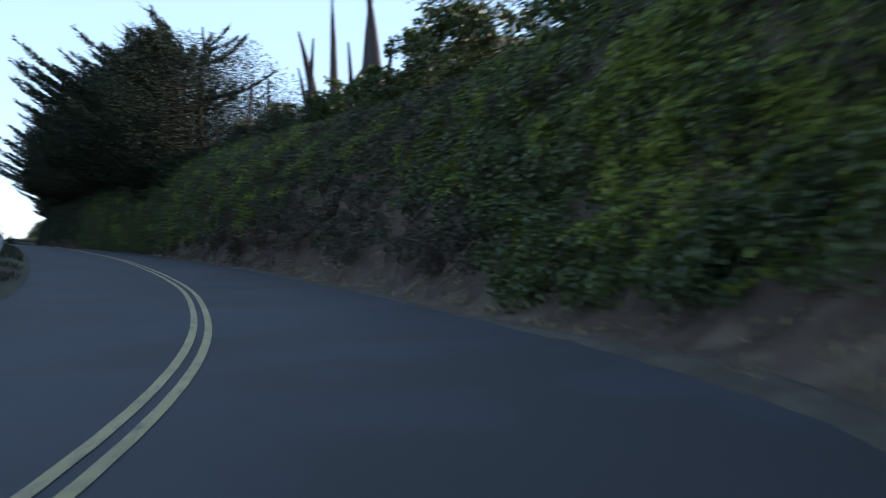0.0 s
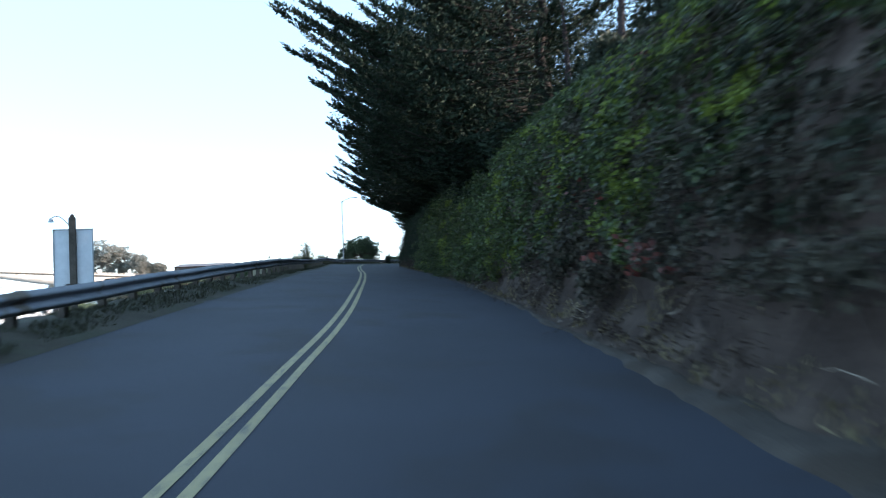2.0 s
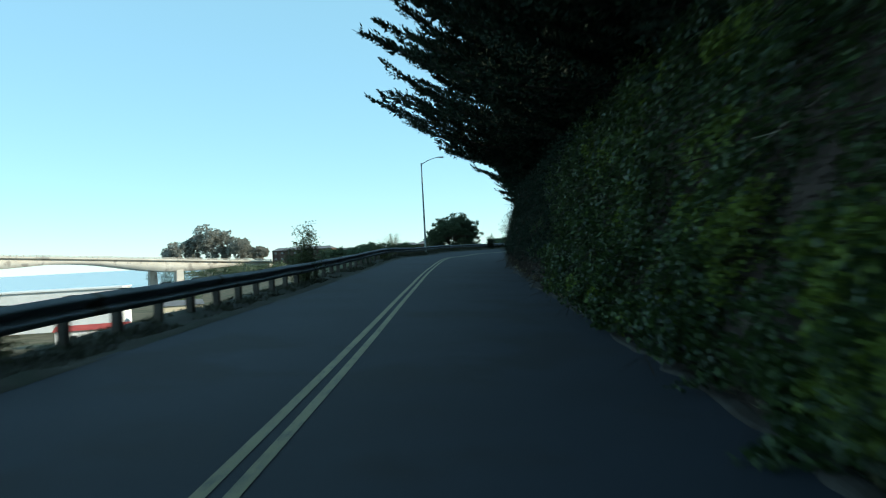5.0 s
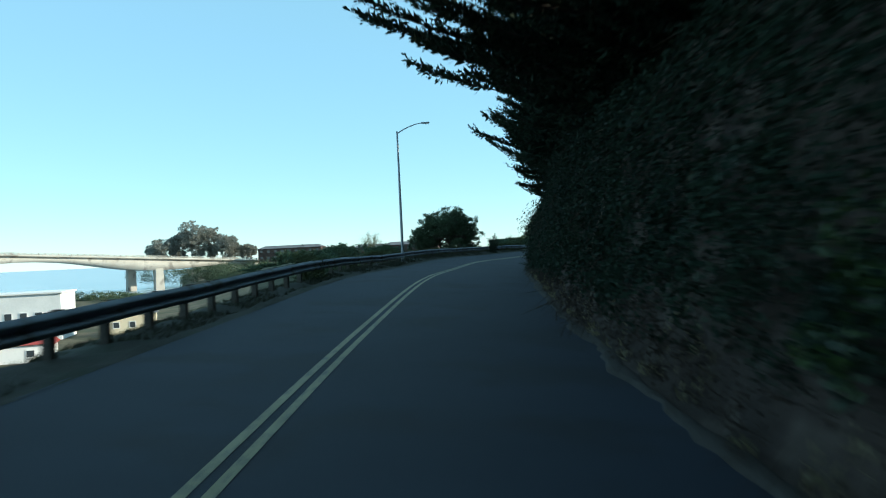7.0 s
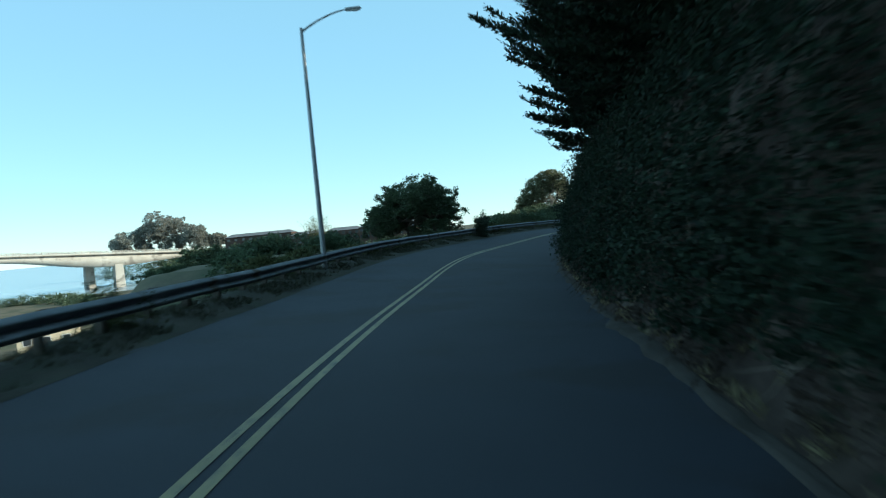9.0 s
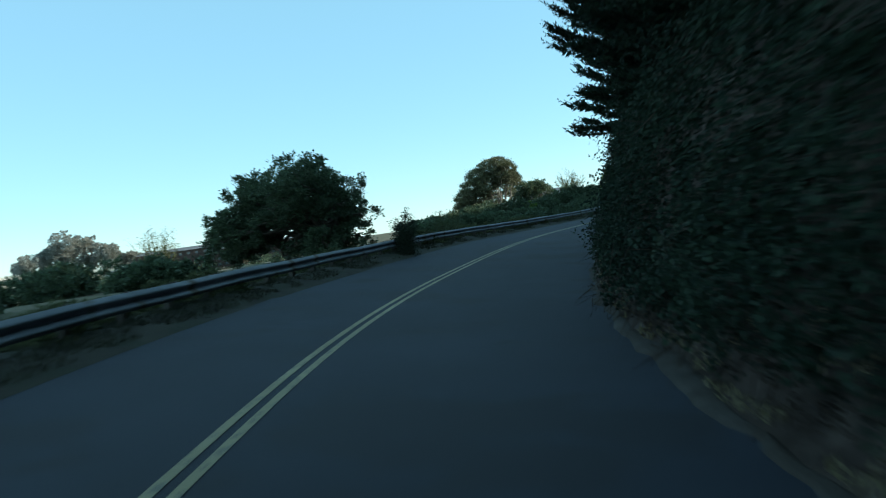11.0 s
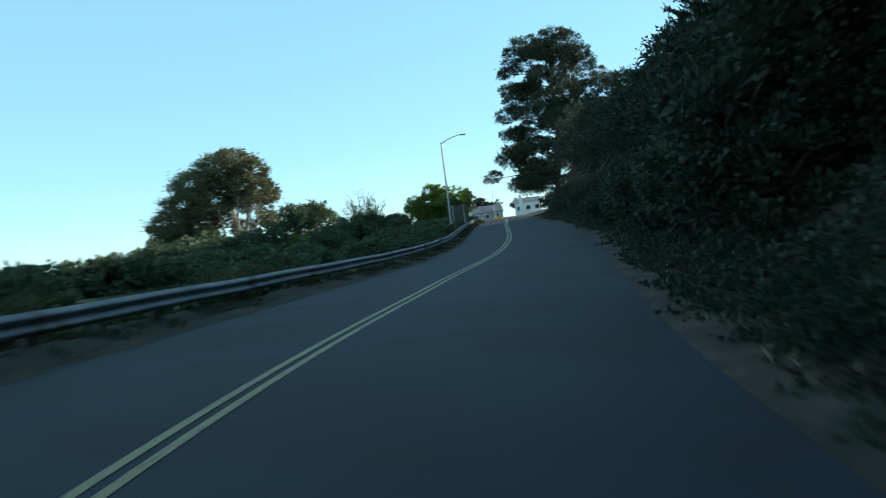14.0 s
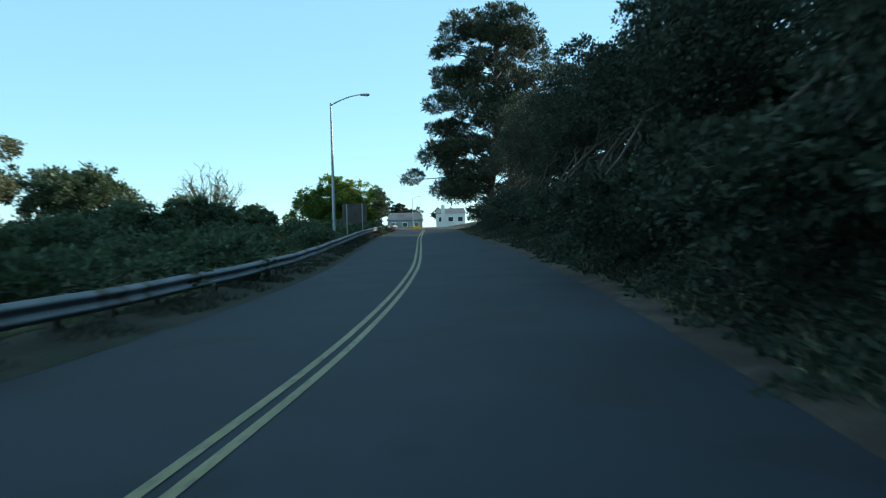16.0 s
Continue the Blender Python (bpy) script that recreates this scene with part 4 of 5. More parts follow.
def twiggy_shrub(name, m, height, spread, stems, label, leafy, mat=WEED, seed=0):
    """Many thin forking stems, with a few leaves at their ends."""
    g = np.random.default_rng(seed)
    ob = thing(name, m, label, "shrub")
    paths, radii, P, A = [], [], [], []
    for _ in range(stems):
        a, r = g.uniform(0, 2 * np.pi), g.uniform(0.25, 1.0)
        foot = np.array([math.cos(a), math.sin(a), 0]) * 0.15 * spread
        top = np.array([math.cos(a) * r * spread, math.sin(a) * r * spread, height * g.uniform(0.6, 1.05) * (1.1 - 0.35 * r)])
        p = branch_to(foot, top, 6, 0.08, 0.05)
        paths.append(p)
        radii.append(np.linspace(0.022, 0.006, 6) * (height / 2.0))
        for _ in range(5):
            k = g.integers(2, 6)
            e = p[k] + np.array([g.normal() * 0.25, g.normal() * 0.25, g.uniform(0.15, 0.5)]) * height * 0.28
            paths.append(branch_to(p[k], e, 4, 0.05, 0.05))
            radii.append(np.linspace(0.009, 0.003, 4) * (height / 2.0))
            n = leafy
            t = g.uniform(0.3, 1.0, (n, 1))
            P.append(p[k] + (e - p[k]) * t + g.normal(size=(n, 3)) * 0.04 * height)
            A.append(g.normal(size=(n, 3)) + [0, 0, 0.6])
    v, f = tubes(paths, radii, 4)
    part("stem_clump", np_mesh("stem_clump", v, f, mat, True), ob)
    if leafy > 5:                          # the leafy foot of the clump
        n = stems * 60
        P.append(g.normal(size=(n, 3)) * [spread * 0.42, spread * 0.42, 0.16 * height] + [0, 0, 0.26 * height])
        A.append(g.normal(size=(n, 3)) + [0, 0, 0.8])
    P, A = np.concatenate(P), np.concatenate(A)
    v, f = leaf_cloud(P, A, 0.10 * rng.uniform(0.6, 1.3, len(P)), 0.022)
    part("foliage", np_mesh("foliage", v, f, mat), ob)
    return ob


twiggy_shrub("bare_shrub", plant(283.0, -13.8, 0.6), 4.4, 2.3, 70, "bare twiggy dark shrub standing up from the bushes", 5, WEED, 41)
for i, (u, s, h, w, n) in enumerate(((118.6, -4.7, 2.1, 0.8, 20), (120.0, -5.0, 1.5, 0.7, 12), (143.5, -4.8, 1.4, 0.8, 18), (145.0, -5.1, 1.1, 0.6, 12), (98.0, -4.9, 1.0, 0.6, 14), (152.0, -5.0, 1.1, 0.7, 16), (210.0, -6.2, 2.3, 0.7, 14), (213.5, -6.6, 2.0, 0.6, 12))):
    twiggy_shrub("weed_clump", plant(u, s, -0.25), h, w, n, "tall wispy green weed clump behind the guard rail", 8, WEED, 50 + i)
twiggy_shrub("weed_clump", plant(198.2, -4.35, -0.1), 2.0, 0.6, 34, "dense dark weed clump growing through the guard rail", 20, BROAD, 60)
twiggy_shrub("bare_shrub", ground_pose(-11.5, 144.5), 3.4, 1.4, 30, "pale leggy shrub with sparse leaves", 10, WEED, 61)
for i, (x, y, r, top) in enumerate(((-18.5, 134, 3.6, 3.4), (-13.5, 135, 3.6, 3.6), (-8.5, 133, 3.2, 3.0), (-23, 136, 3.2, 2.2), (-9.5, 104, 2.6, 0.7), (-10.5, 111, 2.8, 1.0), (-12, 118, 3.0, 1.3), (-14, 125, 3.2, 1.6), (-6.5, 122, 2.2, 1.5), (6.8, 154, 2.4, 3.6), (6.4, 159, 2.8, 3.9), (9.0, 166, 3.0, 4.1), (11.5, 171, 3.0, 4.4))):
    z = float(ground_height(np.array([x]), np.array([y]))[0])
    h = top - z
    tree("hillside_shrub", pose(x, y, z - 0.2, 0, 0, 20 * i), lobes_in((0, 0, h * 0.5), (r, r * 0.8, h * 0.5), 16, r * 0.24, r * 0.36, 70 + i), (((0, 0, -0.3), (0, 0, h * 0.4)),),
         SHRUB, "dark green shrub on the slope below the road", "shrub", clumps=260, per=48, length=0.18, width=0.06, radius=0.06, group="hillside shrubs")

for i, u in enumerate(np.arange(166, 230, 5.5)):
    s, r, h = -6.4 - 0.6 * math.sin(i * 1.7), 2.8, 1.0 + 0.25 * math.sin(i * 2.9)
    tree("roadside_shrub", plant(u, s, -0.3, 15 * math.sin(i)), lobes_in((0, 0, h * 0.5), (r * 0.55, r * 1.2, h * 0.65), 9, 0.5, 0.8, 520 + i), (((0, 0, -0.3), (0, 0, h * 0.4)),), WEED,
         "low weedy green shrub behind the guard rail", "shrub", clumps=150, per=50, length=0.14, width=0.034, radius=0.04, group="shrubs behind the rail")
tree("green_bush", plant(247.5, -13.2, 0.3), lobes_in((0, 0, 1.0), (2.2, 1.4, 1.1), 12, 0.4, 0.7, 44), (((0, 0, -0.3), (0, 0, 0.5)),), BRIGHT, "small yellow-green bush at the foot of a tree", "bush", clumps=120, per=50, length=0.13, width=0.045, radius=0.04)
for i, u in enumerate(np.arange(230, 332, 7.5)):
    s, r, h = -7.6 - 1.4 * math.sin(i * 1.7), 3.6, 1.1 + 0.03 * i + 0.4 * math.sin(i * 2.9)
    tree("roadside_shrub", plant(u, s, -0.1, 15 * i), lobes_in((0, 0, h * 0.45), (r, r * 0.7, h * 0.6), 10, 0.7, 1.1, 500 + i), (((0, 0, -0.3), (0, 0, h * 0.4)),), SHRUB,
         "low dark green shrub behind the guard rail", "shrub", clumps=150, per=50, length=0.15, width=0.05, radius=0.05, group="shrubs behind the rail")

# ---- the dark trees on the right past the bank ----
HEDGE = ((218, 8.8, 2.6, 6.4), (225, 9.2, 3.0, 6.9), (233, 9.4, 3.4, 7.4), (241, 9.5, 3.6, 8.4), (250, 9.6, 3.8, 9.7), (260, 10.2, 4.0, 11.0), (271, 10.8, 4.2, 12.0), (283, 11.2, 4.4, 12.6),
         (296, 11.6, 4.6, 13.4), (310, 12.0, 4.8, 14.0), (326, 12.2, 4.8, 14.0))
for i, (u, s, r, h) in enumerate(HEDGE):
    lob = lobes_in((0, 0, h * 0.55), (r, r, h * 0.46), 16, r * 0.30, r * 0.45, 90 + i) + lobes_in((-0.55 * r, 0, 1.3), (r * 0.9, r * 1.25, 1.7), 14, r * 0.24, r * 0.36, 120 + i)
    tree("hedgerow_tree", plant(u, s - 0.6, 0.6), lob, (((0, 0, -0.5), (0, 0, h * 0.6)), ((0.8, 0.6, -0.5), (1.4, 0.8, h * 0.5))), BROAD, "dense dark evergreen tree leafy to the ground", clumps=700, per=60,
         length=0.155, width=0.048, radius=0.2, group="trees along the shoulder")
# back row, mostly out of view, added to stop sun patches on the road
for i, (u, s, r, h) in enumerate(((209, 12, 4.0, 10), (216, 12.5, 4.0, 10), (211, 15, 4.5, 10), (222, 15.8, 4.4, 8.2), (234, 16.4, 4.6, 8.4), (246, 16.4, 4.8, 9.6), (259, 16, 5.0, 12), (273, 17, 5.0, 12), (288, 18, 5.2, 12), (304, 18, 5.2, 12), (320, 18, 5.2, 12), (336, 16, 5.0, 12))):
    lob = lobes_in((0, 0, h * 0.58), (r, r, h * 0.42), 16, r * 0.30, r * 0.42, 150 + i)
    tree("hedgerow_tree", plant(u, s, 4.0), lob, (((0, 0, -0.5), (0, 0, h * 0.6)),), BROAD, "tall dark evergreen tree added behind the roadside trees to block the sun", clumps=240, per=44, length=0.26, width=0.08, radius=0.25,
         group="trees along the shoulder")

# tall pine by the crest: flat pads of needles on bare limbs
PINE_AT = (75.5, 252.0)
ob = thing("pine_tree", pose(*PINE_AT, 2.9, 0, 0, -25), "tall dark pine with layered flat needle pads", "tree")
g = np.random.default_rng(5)
paths, radii = [branch_to((0, 0, -1), (1.5, 0, 28.5), 10, 0, 0.02)], [np.linspace(0.55, 0.12, 10)]
pads = []
for k in range(120):
    z = g.uniform(6, 30)
    reach = np.interp(z, [7, 12, 18, 24, 28, 31], [9.5, 9.0, 10.0, 9.0, 6.5, 3.0]) * g.uniform(0.35, 1.0)
    a = g.uniform(0, 2 * np.pi)
    tip = np.array([1.0 + math.cos(a) * reach, math.sin(a) * reach, z + g.uniform(-0.3, 1.0)])
    paths.append(branch_to((0.05 * z, 0, z - reach * 0.25), tip, 6, 0.05, 0.04))
    radii.append(np.linspace(0.16, 0.03, 6))
    r = g.uniform(1.4, 2.7)
    pads.append((tuple(tip), (r, r, r * 0.5)))
pads.append(((-10.5, 0, 8.6), (1.8, 1.6, 0.8)))
paths.append(branch_to((0.4, 0, 8.0), (-10.0, 0, 8.4), 7, 0.05, 0.03))
radii.append(np.linspace(0.18, 0.04, 7))
v, f = tubes(paths, radii, 6)
part("trunk", np_mesh("trunk", v, f, BARK, True), ob)
v, f = clumpy(pads, 4600, 34, 0.46, 0.06, 0.30, 0.5)
part("crown", np_mesh("crown", v, f, PINE), ob)

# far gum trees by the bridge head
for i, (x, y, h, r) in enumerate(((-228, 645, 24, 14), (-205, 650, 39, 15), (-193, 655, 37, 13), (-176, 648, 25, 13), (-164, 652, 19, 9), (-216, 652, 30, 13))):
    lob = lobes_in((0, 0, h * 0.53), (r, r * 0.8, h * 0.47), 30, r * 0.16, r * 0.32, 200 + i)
    tree("gum_tree", pose(x, y, -2.0), lob, (((0, 0, -1), (0, 0, h * 0.7)), ((2, 0, -1), (4, 0, h * 0.6))), GUM, "tall grey-green gum tree by the bridge, leaf colour paled for haze", clumps=560, per=36, length=0.8, width=0.23, spread=0.3,
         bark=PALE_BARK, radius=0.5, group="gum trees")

# ---- ivy-topped bank crest: shrubs and tall flower spires against the sky ----
for i, (u, s, r, h, mt) in enumerate(((22, 9, 2.6, 4.0, IVY), (30, 9.2, 2.8, 4.4, IVY), (38, 9.4, 2.6, 4.4, IVY), (46, 9.6, 2.8, 5.3, IVY), (53, 9.6, 2.8, 5.2, IVY), (60, 9.8, 2.6, 4.6, IVY), (67, 9.8, 2.4, 3.6, IVY), (73, 9.6, 2.4, 3.4, BROAD), (79, 9.2, 2.2, 2.8, BROAD))):
    lob = lobes_in((0, 0, h * 0.4), (r, r * 1.3, h * 0.6), 12, r * 0.3, r * 0.45, 230 + i)
    tree("bank_shrub", plant(u, s, 5.6), lob, (((0, 0, -0.5), (0, 0, h * 0.5)),), mt, "leafy green shrub on top of the road bank", "shrub", clumps=240, per=48, length=0.15, width=0.055, radius=0.08, group="shrubs on the bank")


def flower_spire(u, side, h, height, lean, radius, seed):
    """A tall tapered spent flower spike, rough with old seed heads."""
    g = np.random.default_rng(seed)
    ob = thing("flower_spire", plant(u, side, h), "tall dark spent flower spire on the bank", "plant", "flower spires")
    t = np.linspace(0, 1, 10)
    p = np.stack([lean * t**1.6, 0.3 * lean * t**2, height * t], 1)
    v, f = tubes([p], [radius * np.interp(t, [0, 0.15, 0.35, 0.7, 1], [0.45, 0.6, 1.0, 0.6, 0.04])], 8)
    part("stalk", np_mesh("stalk", v, f, SPENT, True), ob)
    n = 2600
    s = g.uniform(0.12, 1.0, n)
    a = g.uniform(0, 2 * np.pi, n)
    c = np.stack([np.interp(s, t, p[:, 0]), np.interp(s, t, p[:, 1]), s * height], 1)
    d = np.stack([np.cos(a), np.sin(a), 1.3 + 0 * a], 1)
    rr = radius * np.interp(s, [0.12, 0.35, 0.7, 1], [0.6, 1.0, 0.6, 0.04])
    lv, lf = leaf_cloud(c + d * [1, 1, 0] * rr[:, None] * 0.8, d, 0.07, 0.016)
    n = 70
    a2 = g.uniform(0, 2 * np.pi, n)
    d2 = np.stack([np.cos(a2), np.sin(a2), g.uniform(0.1, 0.9, n)], 1)
    base = np.stack([0 * a2, 0 * a2, g.uniform(0.1, 0.9, n)], 1)
    bv, bf = leaf_cloud(base, d2, g.uniform(0.4, 0.8, n), 0.05)
    part("bloom", np_mesh("bloom", lv, lf, SPENT), ob)
    part("rosette", np_mesh("rosette", bv, bf, BROAD), ob)


SPIRES = ((63, 8.8, 2.8, -0.3, 0.10), (67, 8.2, 3.6, 0.2, 0.14), (71.5, 10.6, 4.6, -1.5, 0.30), (71.8, 10.2, 3.2, -0.9, 0.16), (70.0, 10.8, 3.8, 2.2, 0.26), (70.5, 11.0, 6.2, -0.3, 0.24), (68, 11.6, 6.6, 0.3, 0.30), (66.0, 11.4, 6.0, -0.9, 0.34), (75, 9.0, 3.1, -0.2, 0.13),
          (79, 9.0, 4.0, 0.2, 0.12), (83, 8.2, 3.4, -0.2, 0.10), (60, 9.0, 2.6, 0.4, 0.10))
for i, (u, s, hgt, ln, rad) in enumerate(SPIRES):
    flower_spire(u, s, 5.9, 1.3 * hgt, ln, 1.1 * rad, 300 + i)

# ---- bridge ----
BR = Vector((-166.0, 478.0))             # pier beside which the deck meets the far bank
BD = Vector((0.72, 0.694))                # along the deck, towards the near headland
bridge = thing("bridge", Matrix(), "pale concrete road bridge with haunched girders", "bridge")
BW = Vector((0.694, -0.72))               # across the deck, towards the road


def deck_z(s):
    return 5.0 - 0.062 * s


def deck_slab(name, s0, s1, half, top, under, steps, parent, mat):
    """A slab along the deck; under(s) gives its depth."""
    V = []
    ss = np.linspace(s0, s1, steps)
    for s in ss:
        x, y, z = BR.x + BD.x * s, BR.y + BD.y * s, deck_z(s) + top
        for w, d in ((-half, 0), (half, 0), (half, -under(s)), (-half, -under(s))):
            V.append((x + BW.x * w, y + BW.y * w, z + d))
    F = []
    for i in range(steps - 1):
        for k in range(4):
            F.append((i * 4 + k, i * 4 + (k + 1) % 4, i * 4 + 4 + (k + 1) % 4, i * 4 + 4 + k))
    F += [(3, 2, 1, 0), tuple(len(V) - 4 + k for k in range(4))]
    return part(name, np_mesh(name, V, F, mat), parent)


SPAN = 98.0
girder = lambda s: 2.2 + 3.6 * abs(math.cos(math.pi * ((s + 7.6) % SPAN) / SPAN)) ** 2.2
deck_slab("girder", -300, 70, 9.5, -0.9, girder, 150, bridge, CONCRETE)
deck_slab("deck", -300, 78, 11.0, 0.0, lambda s: 0.85, 40, bridge, CONCRETE)
for w in (-10.7, 10.7):
    bm = bmesh.new()
    for s in np.arange(-300, 78, 3.0):
        c = BR + BD * s + BW * w
        box(bm, (0.35, 0.30, 0.9), (c.x, c.y, deck_z(s) + 0.45))
    tagged(part("railing_posts", bm_mesh("railing_posts", bm, CONCRETE), bridge), kind="stuff")
    for z in (0.45, 0.9):
        a0, a1 = BR + BD * -300 + BW * w, BR + BD * 78 + BW * w
        v, f = tubes([np.array([(a0.x, a0.y, deck_z(-300) + z), (a1.x, a1.y, deck_z(78) + z)])], [np.array([0.12, 0.12])], 6)
        part("railing_bar", np_mesh("railing_bar", v, f, CONCRETE), bridge)
for s in (-7.6, -7.6 - SPAN, -7.6 - 2 * SPAN):
    for w, skew in ((-8.2, -4.2), (8.2, 4.2)):
        c = BR + BD * (s + skew) + BW * w
        top = deck_z(s) - 6.0
        bm = bmesh.new()
        made = box(bm, (4.2, 3.2, top + 16), (0, 0, (top - 16) / 2), 0.15)
        for q in made:
            if q.co.z < 0 and q.co.z < top - 4:
                q.co.x *= 1.25
        pier = part("pier", bm_mesh("pier", bm, CONCRETE), bridge, at=pose(c.x, c.y, 0, 0, 0, math.degrees(math.atan2(BD.y, BD.x))))


# ---- buildings ----
def building(name, m, size, roof, wall_mat, roof_mat, label, windows=(), gable=0.0, frame_mat=WHITE, category="building", group=""):
    """A walled block: size (long, deep, high); windows: rows of (storeys, columns, width, height) on the long front at -y and the right end."""
    L, D, Hh = size
    ob = thing(name, m, label, category, group)
    bm = bmesh.new()
    box(bm, (L, D, Hh), (0, 0, Hh / 2))
    part("wall", bm_mesh("wall", bm, wall_mat), ob)
    bm = bmesh.new()
    e = 0.35
    if gable:
        pts = [(-L / 2 - e, -D / 2 - e, Hh), (L / 2 + e, -D / 2 - e, Hh), (L / 2 + e, D / 2 + e, Hh), (-L / 2 - e, D / 2 + e, Hh), (-L / 2 - e * 0.2 + roof, 0, Hh + gable), (L / 2 + e * 0.2 - roof, 0, Hh + gable)]
        vs_ = [bm.verts.new(p) for p in pts]
        for q in ((0, 1, 5, 4), (2, 3, 4, 5), (1, 2, 5), (3, 0, 4), (3, 2, 1, 0)):
            bm.faces.new([vs_[k] for k in q])
    else:
        box(bm, (L + 2 * e, D + 2 * e, 0.3), (0, 0, Hh + 0.152))
    part("roof", bm_mesh("roof", bm, roof_mat), ob)
    for storeys, columns, w, h in windows:
        step = Hh / storeys
        for i in range(storeys):
            for k in range(columns):
                x = -L / 2 + L * (k + 0.5) / columns
                fr = bmesh.new()
                box(fr, (w + 0.25, 0.12, h + 0.25), (0, 0, 0))
                win = part("window", bm_mesh("window", fr, frame_mat), ob, at=pose(x, -D / 2 - 0.03, (i + 0.55) * step))
                pn = bmesh.new()
                box(pn, (w, 0.06, h), (0, -0.05, 0))
                part("pane", bm_mesh("pane", pn, GLASS), win)
    return ob


def facing(x, y, z, turn):
    return pose(x, y, z, 0, 0, turn)


building("warehouse", facing(-89.5, 194.5, -11.2, 14), (26, 12, 8.9), 0.0, WHITE, WHITE, "white harbour warehouse with a flat roof", ((1, 10, 1.2, 1.2),), 0.0, category="warehouse")
building("shed", facing(-64, 197, -11.2, 20), (8.5, 8, 4.3), 0.0, CREAM, GREY_ROOF, "low cream shed on the harbour flat", ((1, 3, 1.0, 1.0),), 1.0, category="shed")
building("shed", facing(-66, 158, -11.2, 20), (12, 5, 2.8), 0.0, WHITE, RED, "white harbour shed with a red roof", ((1, 2, 1.0, 0.9),), 0.8, category="shed")
for i, (x, y, z, w, h) in enumerate(((-97, 500, -3.0, 36, 10.4), (-70, 490, -3.0, 16, 8.4), (-49, 476, -3.0, 17, 8.6), (-33, 462, -3.0, 14, 9.0), (-19, 452, -3.0, 14, 9.4))):
    building("apartment_block", facing(x, y, z, -4), (w, 12, h), 2.5, BROWN, GREY_ROOF, "brown shingled three-storey apartment block with a grey hipped roof", ((3, 5 if w < 30 else 9, 1.5, 1.3),), 1.6, frame_mat=BROWN, group="apartment blocks")
building("house", facing(113, 373, 5.6, -24), (10, 6, 3.0), 1.0, SIDING, GREY_ROOF, "single-storey house with a grey roof at the top of the road", ((1, 3, 1.2, 1.2),), 2.2, category="house")
white = building("house", facing(133.5, 385, 6.6, -24), (9, 6, 4.2), 0.3, WHITE, GREY_ROOF, "white two-level house with a chimney", ((1, 3, 1.4, 1.3),), 1.6, category="house")
bm = bmesh.new()
box(bm, (1.1, 1.0, 6.8), (-2.4, -3.3, 3.4), 0.04)
part("chimney", bm_mesh("chimney", bm, WHITE), white)
building("house", facing(47, 300, 3.4, -20), (9, 7, 3.0), 0.5, WHITE, GREY_ROOF, "small white house among shrubs", ((1, 3, 1.2, 1.1),), 1.8, category="house")
for i, (x, y, h, r) in enumerate(((112, 392, 11, 4.5), (121, 396, 10, 4.0), (136, 393, 9, 5.0), (126, 398, 9, 5.0))):
    tree("garden_tree", pose(x, y, 5.0), lobes_in((0, 0, h * 0.6), (r, r, h * 0.4), 8, r * 0.3, r * 0.45, 400 + i), (((0, 0, -1), (0, 0, h * 0.6)),), BROAD, "dark garden tree behind houses", clumps=140, per=45, length=0.4,
         width=0.13, radius=0.25, group="garden trees")
tree("flower_bed", pose(101.5, 340.0, 5.4), lobes_in((0, 0, 0.4), (2.2, 1.0, 0.5), 6, 0.4, 0.6, 420), (((0, 0, -0.2), (0, 0, 0.3)),), YELLOW_BODY, "low bed of bright yellow flowers", "flowers", clumps=80, per=40, length=0.14, width=0.05, radius=0.03)
for i, (x, y, h, r) in enumerate(((2, 270, 6, 8), (14, 290, 6, 7), (30, 300, 6, 7), (8, 236, 4, 6), (20, 246, 5, 6))):
    tree("far_bush", ground_pose(x, y, 0.3, 30 * i), lobes_in((0, 0, h * 0.45), (r, r * 0.7, h * 0.55), 9, r * 0.22, r * 0.34, 430 + i), (((0, 0, -0.4), (0, 0, h * 0.4)),), BROAD, "distant dark green bush on the headland", "bush", clumps=150, per=45,
         length=0.32, width=0.10, radius=0.1, group="headland bushes")
v, f = clumpy([((x, 440 + 30 * math.sin(x * 0.07) - 0.45 * (x + 20), -5.0 + 1.2 * math.sin(x * 0.23)), (9, 7, 4.5)) for x in np.arange(-185, 0, 6.0)], 1500, 34, 0.6, 0.2, 0.35)
tagged(new("headland_scrub", np_mesh("headland_scrub", v, f, SHRUB)), "dark scrub and low trees on the headland below the bridge", "scrub", kind="stuff")
v, f = clumpy([((x, 300 + 70 * math.sin(x * 0.03) + (-x - 120) * -0.35, -10.2), (6, 5, 1.8)) for x in np.arange(-250, -95, 9.0)], 900, 40, 0.5, 0.16, 0.35)
tagged(new("shore_scrub", np_mesh("shore_scrub", v, f, SHRUB)), "low scrub along the harbour shore", "scrub", kind="stuff")

# ---- signs seen from behind ----
sg = thing("notice_board", pose(-14.1, 19.4, -4.0, 0, 0, 8), "back of a pale metal notice board on a timber post", "sign")
bm = bmesh.new()
box(bm, (1.62, 0.04, 2.9), (0, 0.14, 5.49), 0.01)
part("board", bm_mesh("board", bm, SIGN), sg)
bm = bmesh.new()
box(bm, (0.05, 0.03, 2.9), (-0.80, 0.105, 5.49))
box(bm, (0.05, 0.03, 2.9), (0.80, 0.105, 5.49))
box(bm, (1.62, 0.03, 0.05), (0, 0.105, 6.915))
part("frame", bm_mesh("frame", bm, POLE), sg)
bm = bmesh.new()
box(bm, (0.28, 0.22, 7.5), (0, 0, 3.70), 0.03)
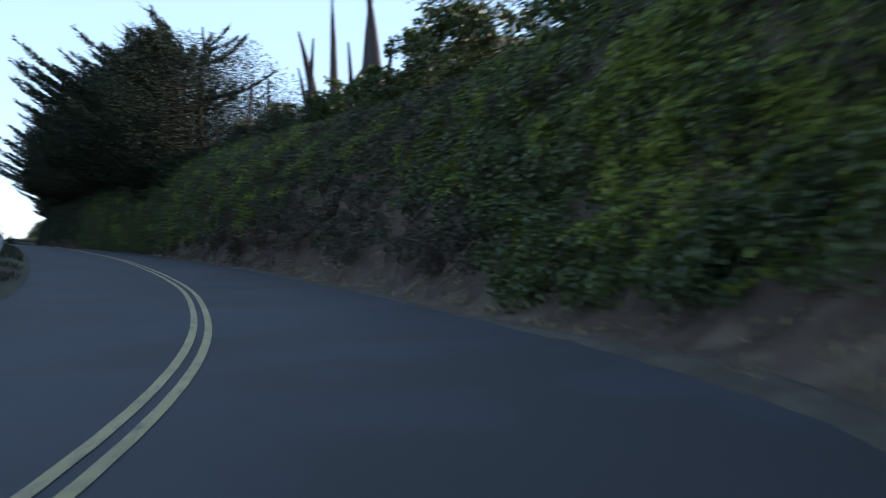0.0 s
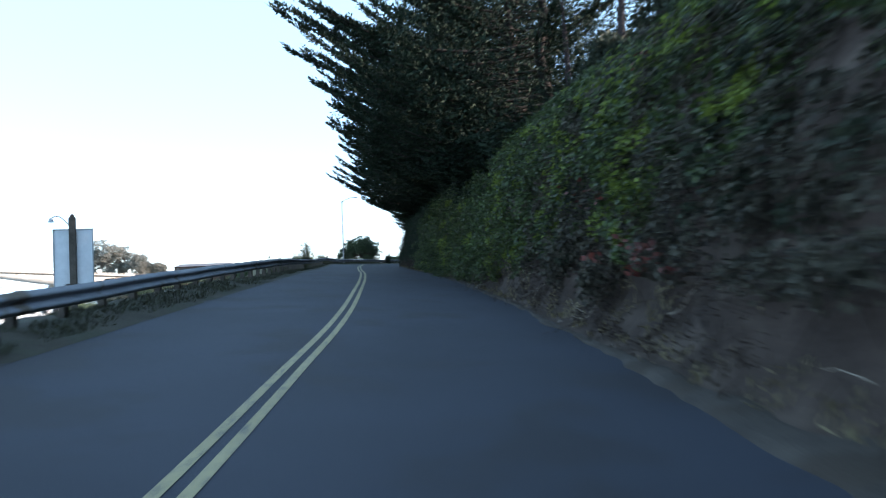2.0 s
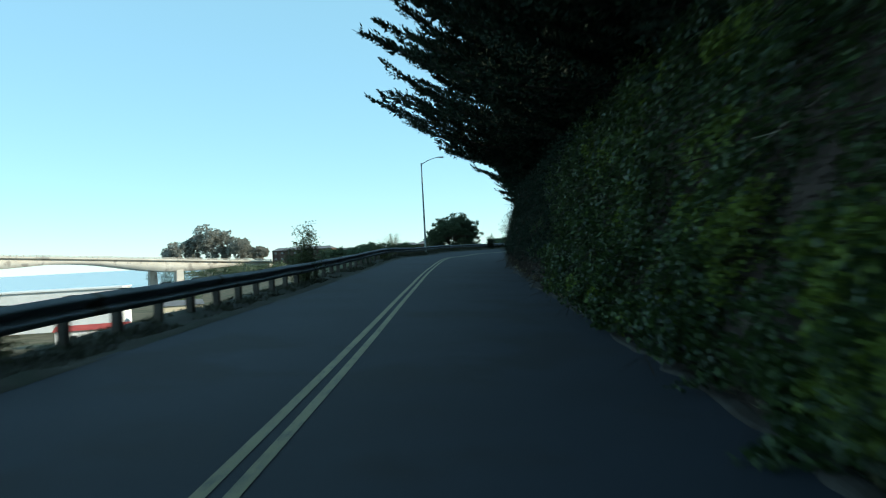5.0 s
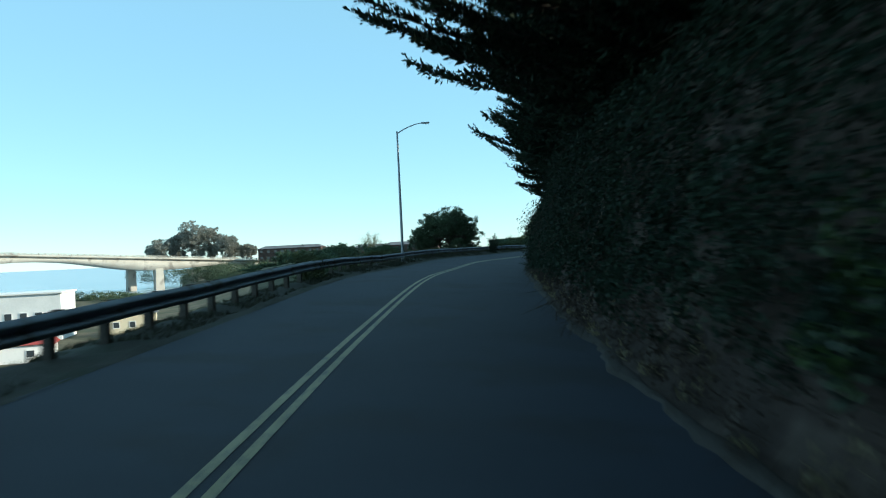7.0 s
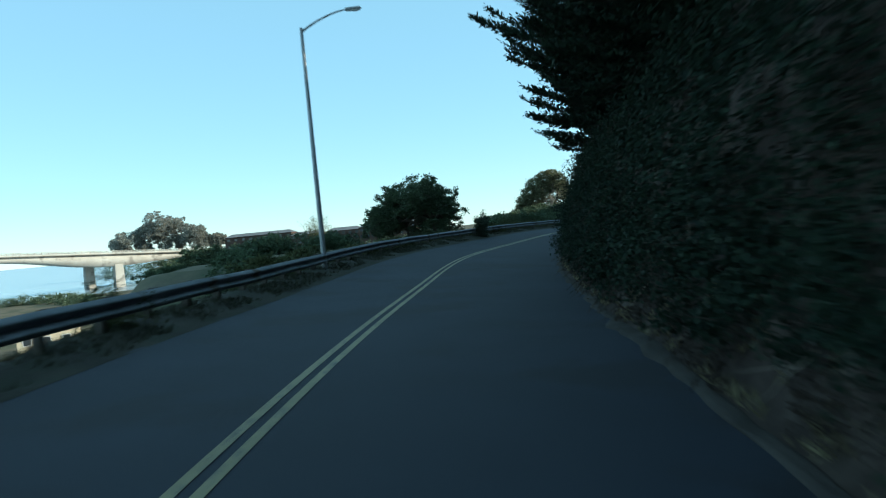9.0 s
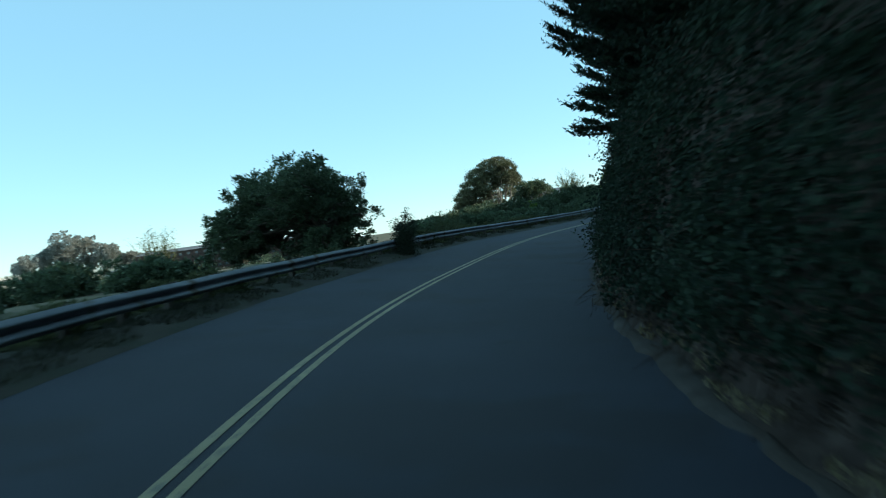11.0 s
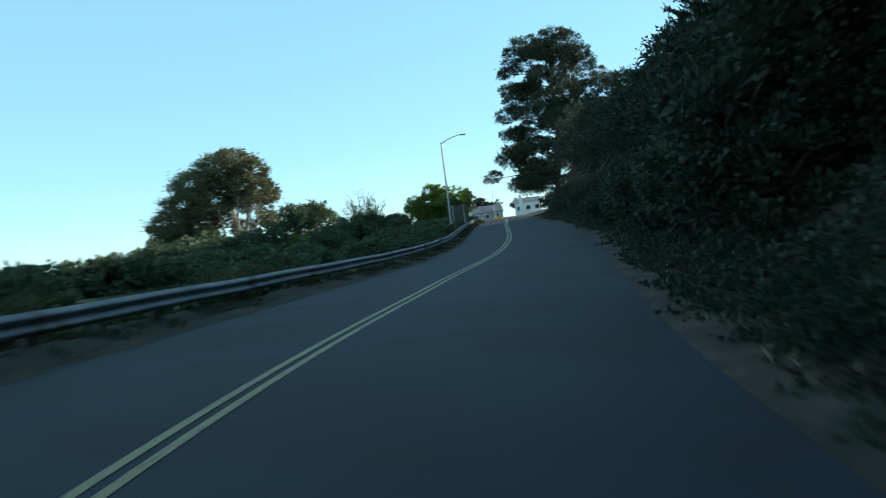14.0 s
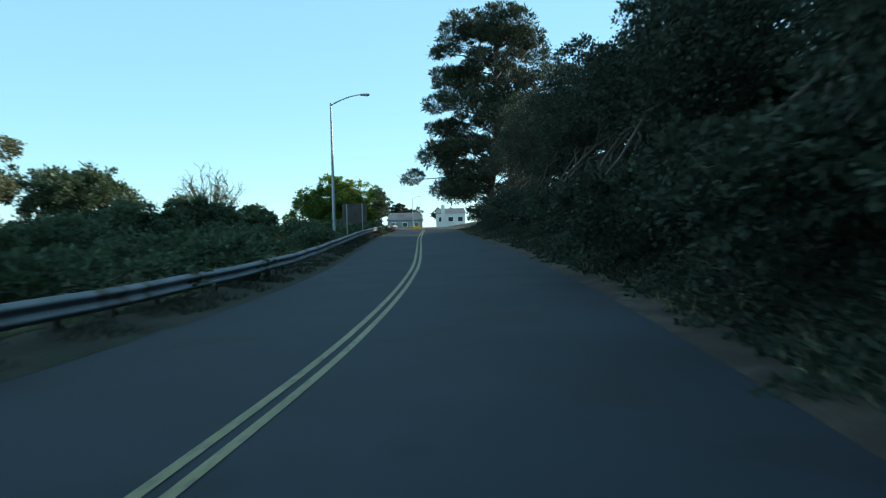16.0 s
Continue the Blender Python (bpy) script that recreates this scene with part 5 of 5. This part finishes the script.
box(bm, (0.16, 0.16, 0.16), (0, 0, 7.50), 0.04)
part("post", bm_mesh("post", bm, POST_WOOD), sg)
t = np.linspace(0, 1, 10)
v, f = tubes([np.stack([-0.1 - 0.75 * t, 0 * t, 7.05 + 0.45 * np.sin(t * 2.2)], 1)], [np.full(10, 0.025)], 6)
lampb = part("lamp_arm", np_mesh("lamp_arm", v, f, POLE, True), sg)
bm = bmesh.new()
bmesh.ops.create_cone(bm, cap_ends=True, segments=12, radius1=0.14, radius2=0.05, depth=0.18)
bmesh.ops.translate(bm, vec=(-0.86, 0, 7.33), verts=bm.verts)
part("shade", bm_mesh("shade", bm, POLE), lampb)

rs = thing("road_sign", plant(292.0, -4.9, 0.0, 6), "dark back of a large road sign on two posts", "sign")
bm = bmesh.new()
box(bm, (1.9, 0.03, 1.5), (0, 0, 2.0), 0.008)
part("panel", bm_mesh("panel", bm, POST_WOOD), rs)
for x in (-0.6, 0.6):
    bm = bmesh.new()
    box(bm, (0.08, 0.06, 3.3), (x, -0.05, 1.1), 0.01)
    part("post", bm_mesh("post", bm, POLE), rs)


# ---- stones, fallen branches, dry grass ----
def stone(u, side, size, turn, label):
    bm = bmesh.new()
    bmesh.ops.create_icosphere(bm, subdivisions=3, radius=0.5)
    for q in bm.verts:
        q.co += q.co.normalized() * 0.16 * noise.noise(q.co * 2.5 + Vector((u, side, 0))) + q.co.normalized() * 0.05 * noise.noise(q.co * 7 + Vector((u, 0, 0)))
        q.co = Vector((q.co.x * size[0], q.co.y * size[1], max(q.co.z, -0.3) * size[2]))
    ob = new("stone", bm_mesh("stone", bm, STONE))
    ob.matrix_basis = stand(u, side, size[2] * 0.28, turn)
    return tagged(ob, label, "stone", "stones on the shoulder")


stone(80.8, 4.3, (0.70, 0.45, 0.26), 60, "pale flat stone lying at the edge of the asphalt")
stone(203.5, 4.1, (0.26, 0.18, 0.14), 40, "small white stone at the edge of the asphalt")
g = np.random.default_rng(77)
for i in range(22):
    u = g.uniform(32, 205)
    s = g.uniform(0.05, 0.14)
    stone(u, float(right_w(u)) + g.uniform(-0.05, 0.35), (s * 1.4, s, s * 0.8), g.uniform(0, 180), "small pale stone on the dirt shoulder")

for i in range(34):
    u, v0 = g.uniform(34, 150), g.uniform(2.2, 5.2)
    a = bank_point(np.array([u]), np.array([v0]), np.array([0.12]))[0]
    b = bank_point(np.array([u + g.uniform(-1.6, 1.6)]), np.array([max(1.2, v0 - g.uniform(0.3, 1.8))]), np.array([0.35]))[0]
    v, f = tubes([branch_to(a, b, 7, 0.02, 0.02), branch_to((a + b) / 2, b + [0, g.uniform(-0.4, 0.4), 0.2], 5, 0.03, 0.03)], [np.linspace(0.011, 0.004, 7), np.linspace(0.006, 0.002, 5)], 5)
    tagged(new("dead_branch", np_mesh("dead_branch", v, f, PALE_BARK, True)), "bare pale dead branch caught on the bank", "branch", "dead branches")


for i in range(22):
    u, v0 = g.uniform(46, 72), g.uniform(1.8, 4.6)
    a = bank_point(np.array([u]), np.array([v0]), np.array([0.34]))[0]
    b = bank_point(np.array([u + g.uniform(0.5, 1.5) * g.choice([-1, 1])]), np.array([max(1.4, v0 + g.uniform(-0.7, 0.5))]), np.array([0.36]))[0]
    v, f = tubes([branch_to(a, b, 9, g.uniform(-0.16, 0.16), 0.03)], [np.linspace(g.uniform(0.007, 0.013), 0.004, 9)], 5)
    tagged(new("vine_stem", np_mesh("vine_stem", v, f, PALE_BARK, True)), "bare pale looping vine stem on the bank", "vine", "vine stems")


def blades(name, n, u_lo, u_hi, place, height, label, mat, seed):
    g = np.random.default_rng(seed)
    u = g.uniform(u_lo, u_hi, n)
    p, ok = place(u, g)
    p = p[ok]
    a = g.normal(size=(len(p), 3)) * 0.45 + [0, 0, 1.0]
    h = height * g.uniform(0.4, 1.2, len(p))
    v, f = leaf_cloud(p, a, h, 0.008 + 0.03 * h)
    return tagged(new(name, np_mesh(name, v, f, mat)), label, "grass", kind="stuff")


def on_verge(u, g):
    s = -(left_w(u) + g.uniform(-0.75, 1.4, len(u)))
    return on_road(u, s, np.interp(-s - left_w(u), [-0.75, -0.4, 0.0, 0.9, 1.4], [0.04, 0.11, 0.16, 0.06, -0.2]) - 0.20 * (1 - raised(u))), wobble(u, s, 1.6, 9.0) + 0.5 * wobble(u, s, 0.5, 10.0) > -0.12


def on_shoulder(u, g):
    v = g.uniform(0.5, 3.6, len(u))
    return bank_point(u, v), wobble(u, v, 1.5, 11.0) > -0.1


def on_shelf(u, g):
    s = -(left_w(u) + g.uniform(0.8, 9.0, len(u)))
    q = on_road(u, s, 0)
    q[:, 2] = ground_height(q[:, 0], q[:, 1])
    return q, wobble(u, s, 2.5, 12.0) > -0.2


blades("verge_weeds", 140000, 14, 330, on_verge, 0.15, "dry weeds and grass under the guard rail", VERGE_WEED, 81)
blades("shoulder_grass", 9000, 196, 330, on_shoulder, 0.2, "dry straw grass on the right shoulder", STRAW, 82)
blades("shelf_grass", 36000, 222, 330, on_shelf, 0.32, "long green and dry grass behind the guard rail", WEED, 83)


def on_foot(u, g):
    v = g.uniform(0.25, 2.4, len(u))
    return bank_point(u, v), wobble(u, v, 0.8, 13.0) > 0.12


blades("bank_litter", 34000, 24, 200, on_foot, 0.14, "dry grass tufts and litter at the foot of the bank", STRAW, 84)
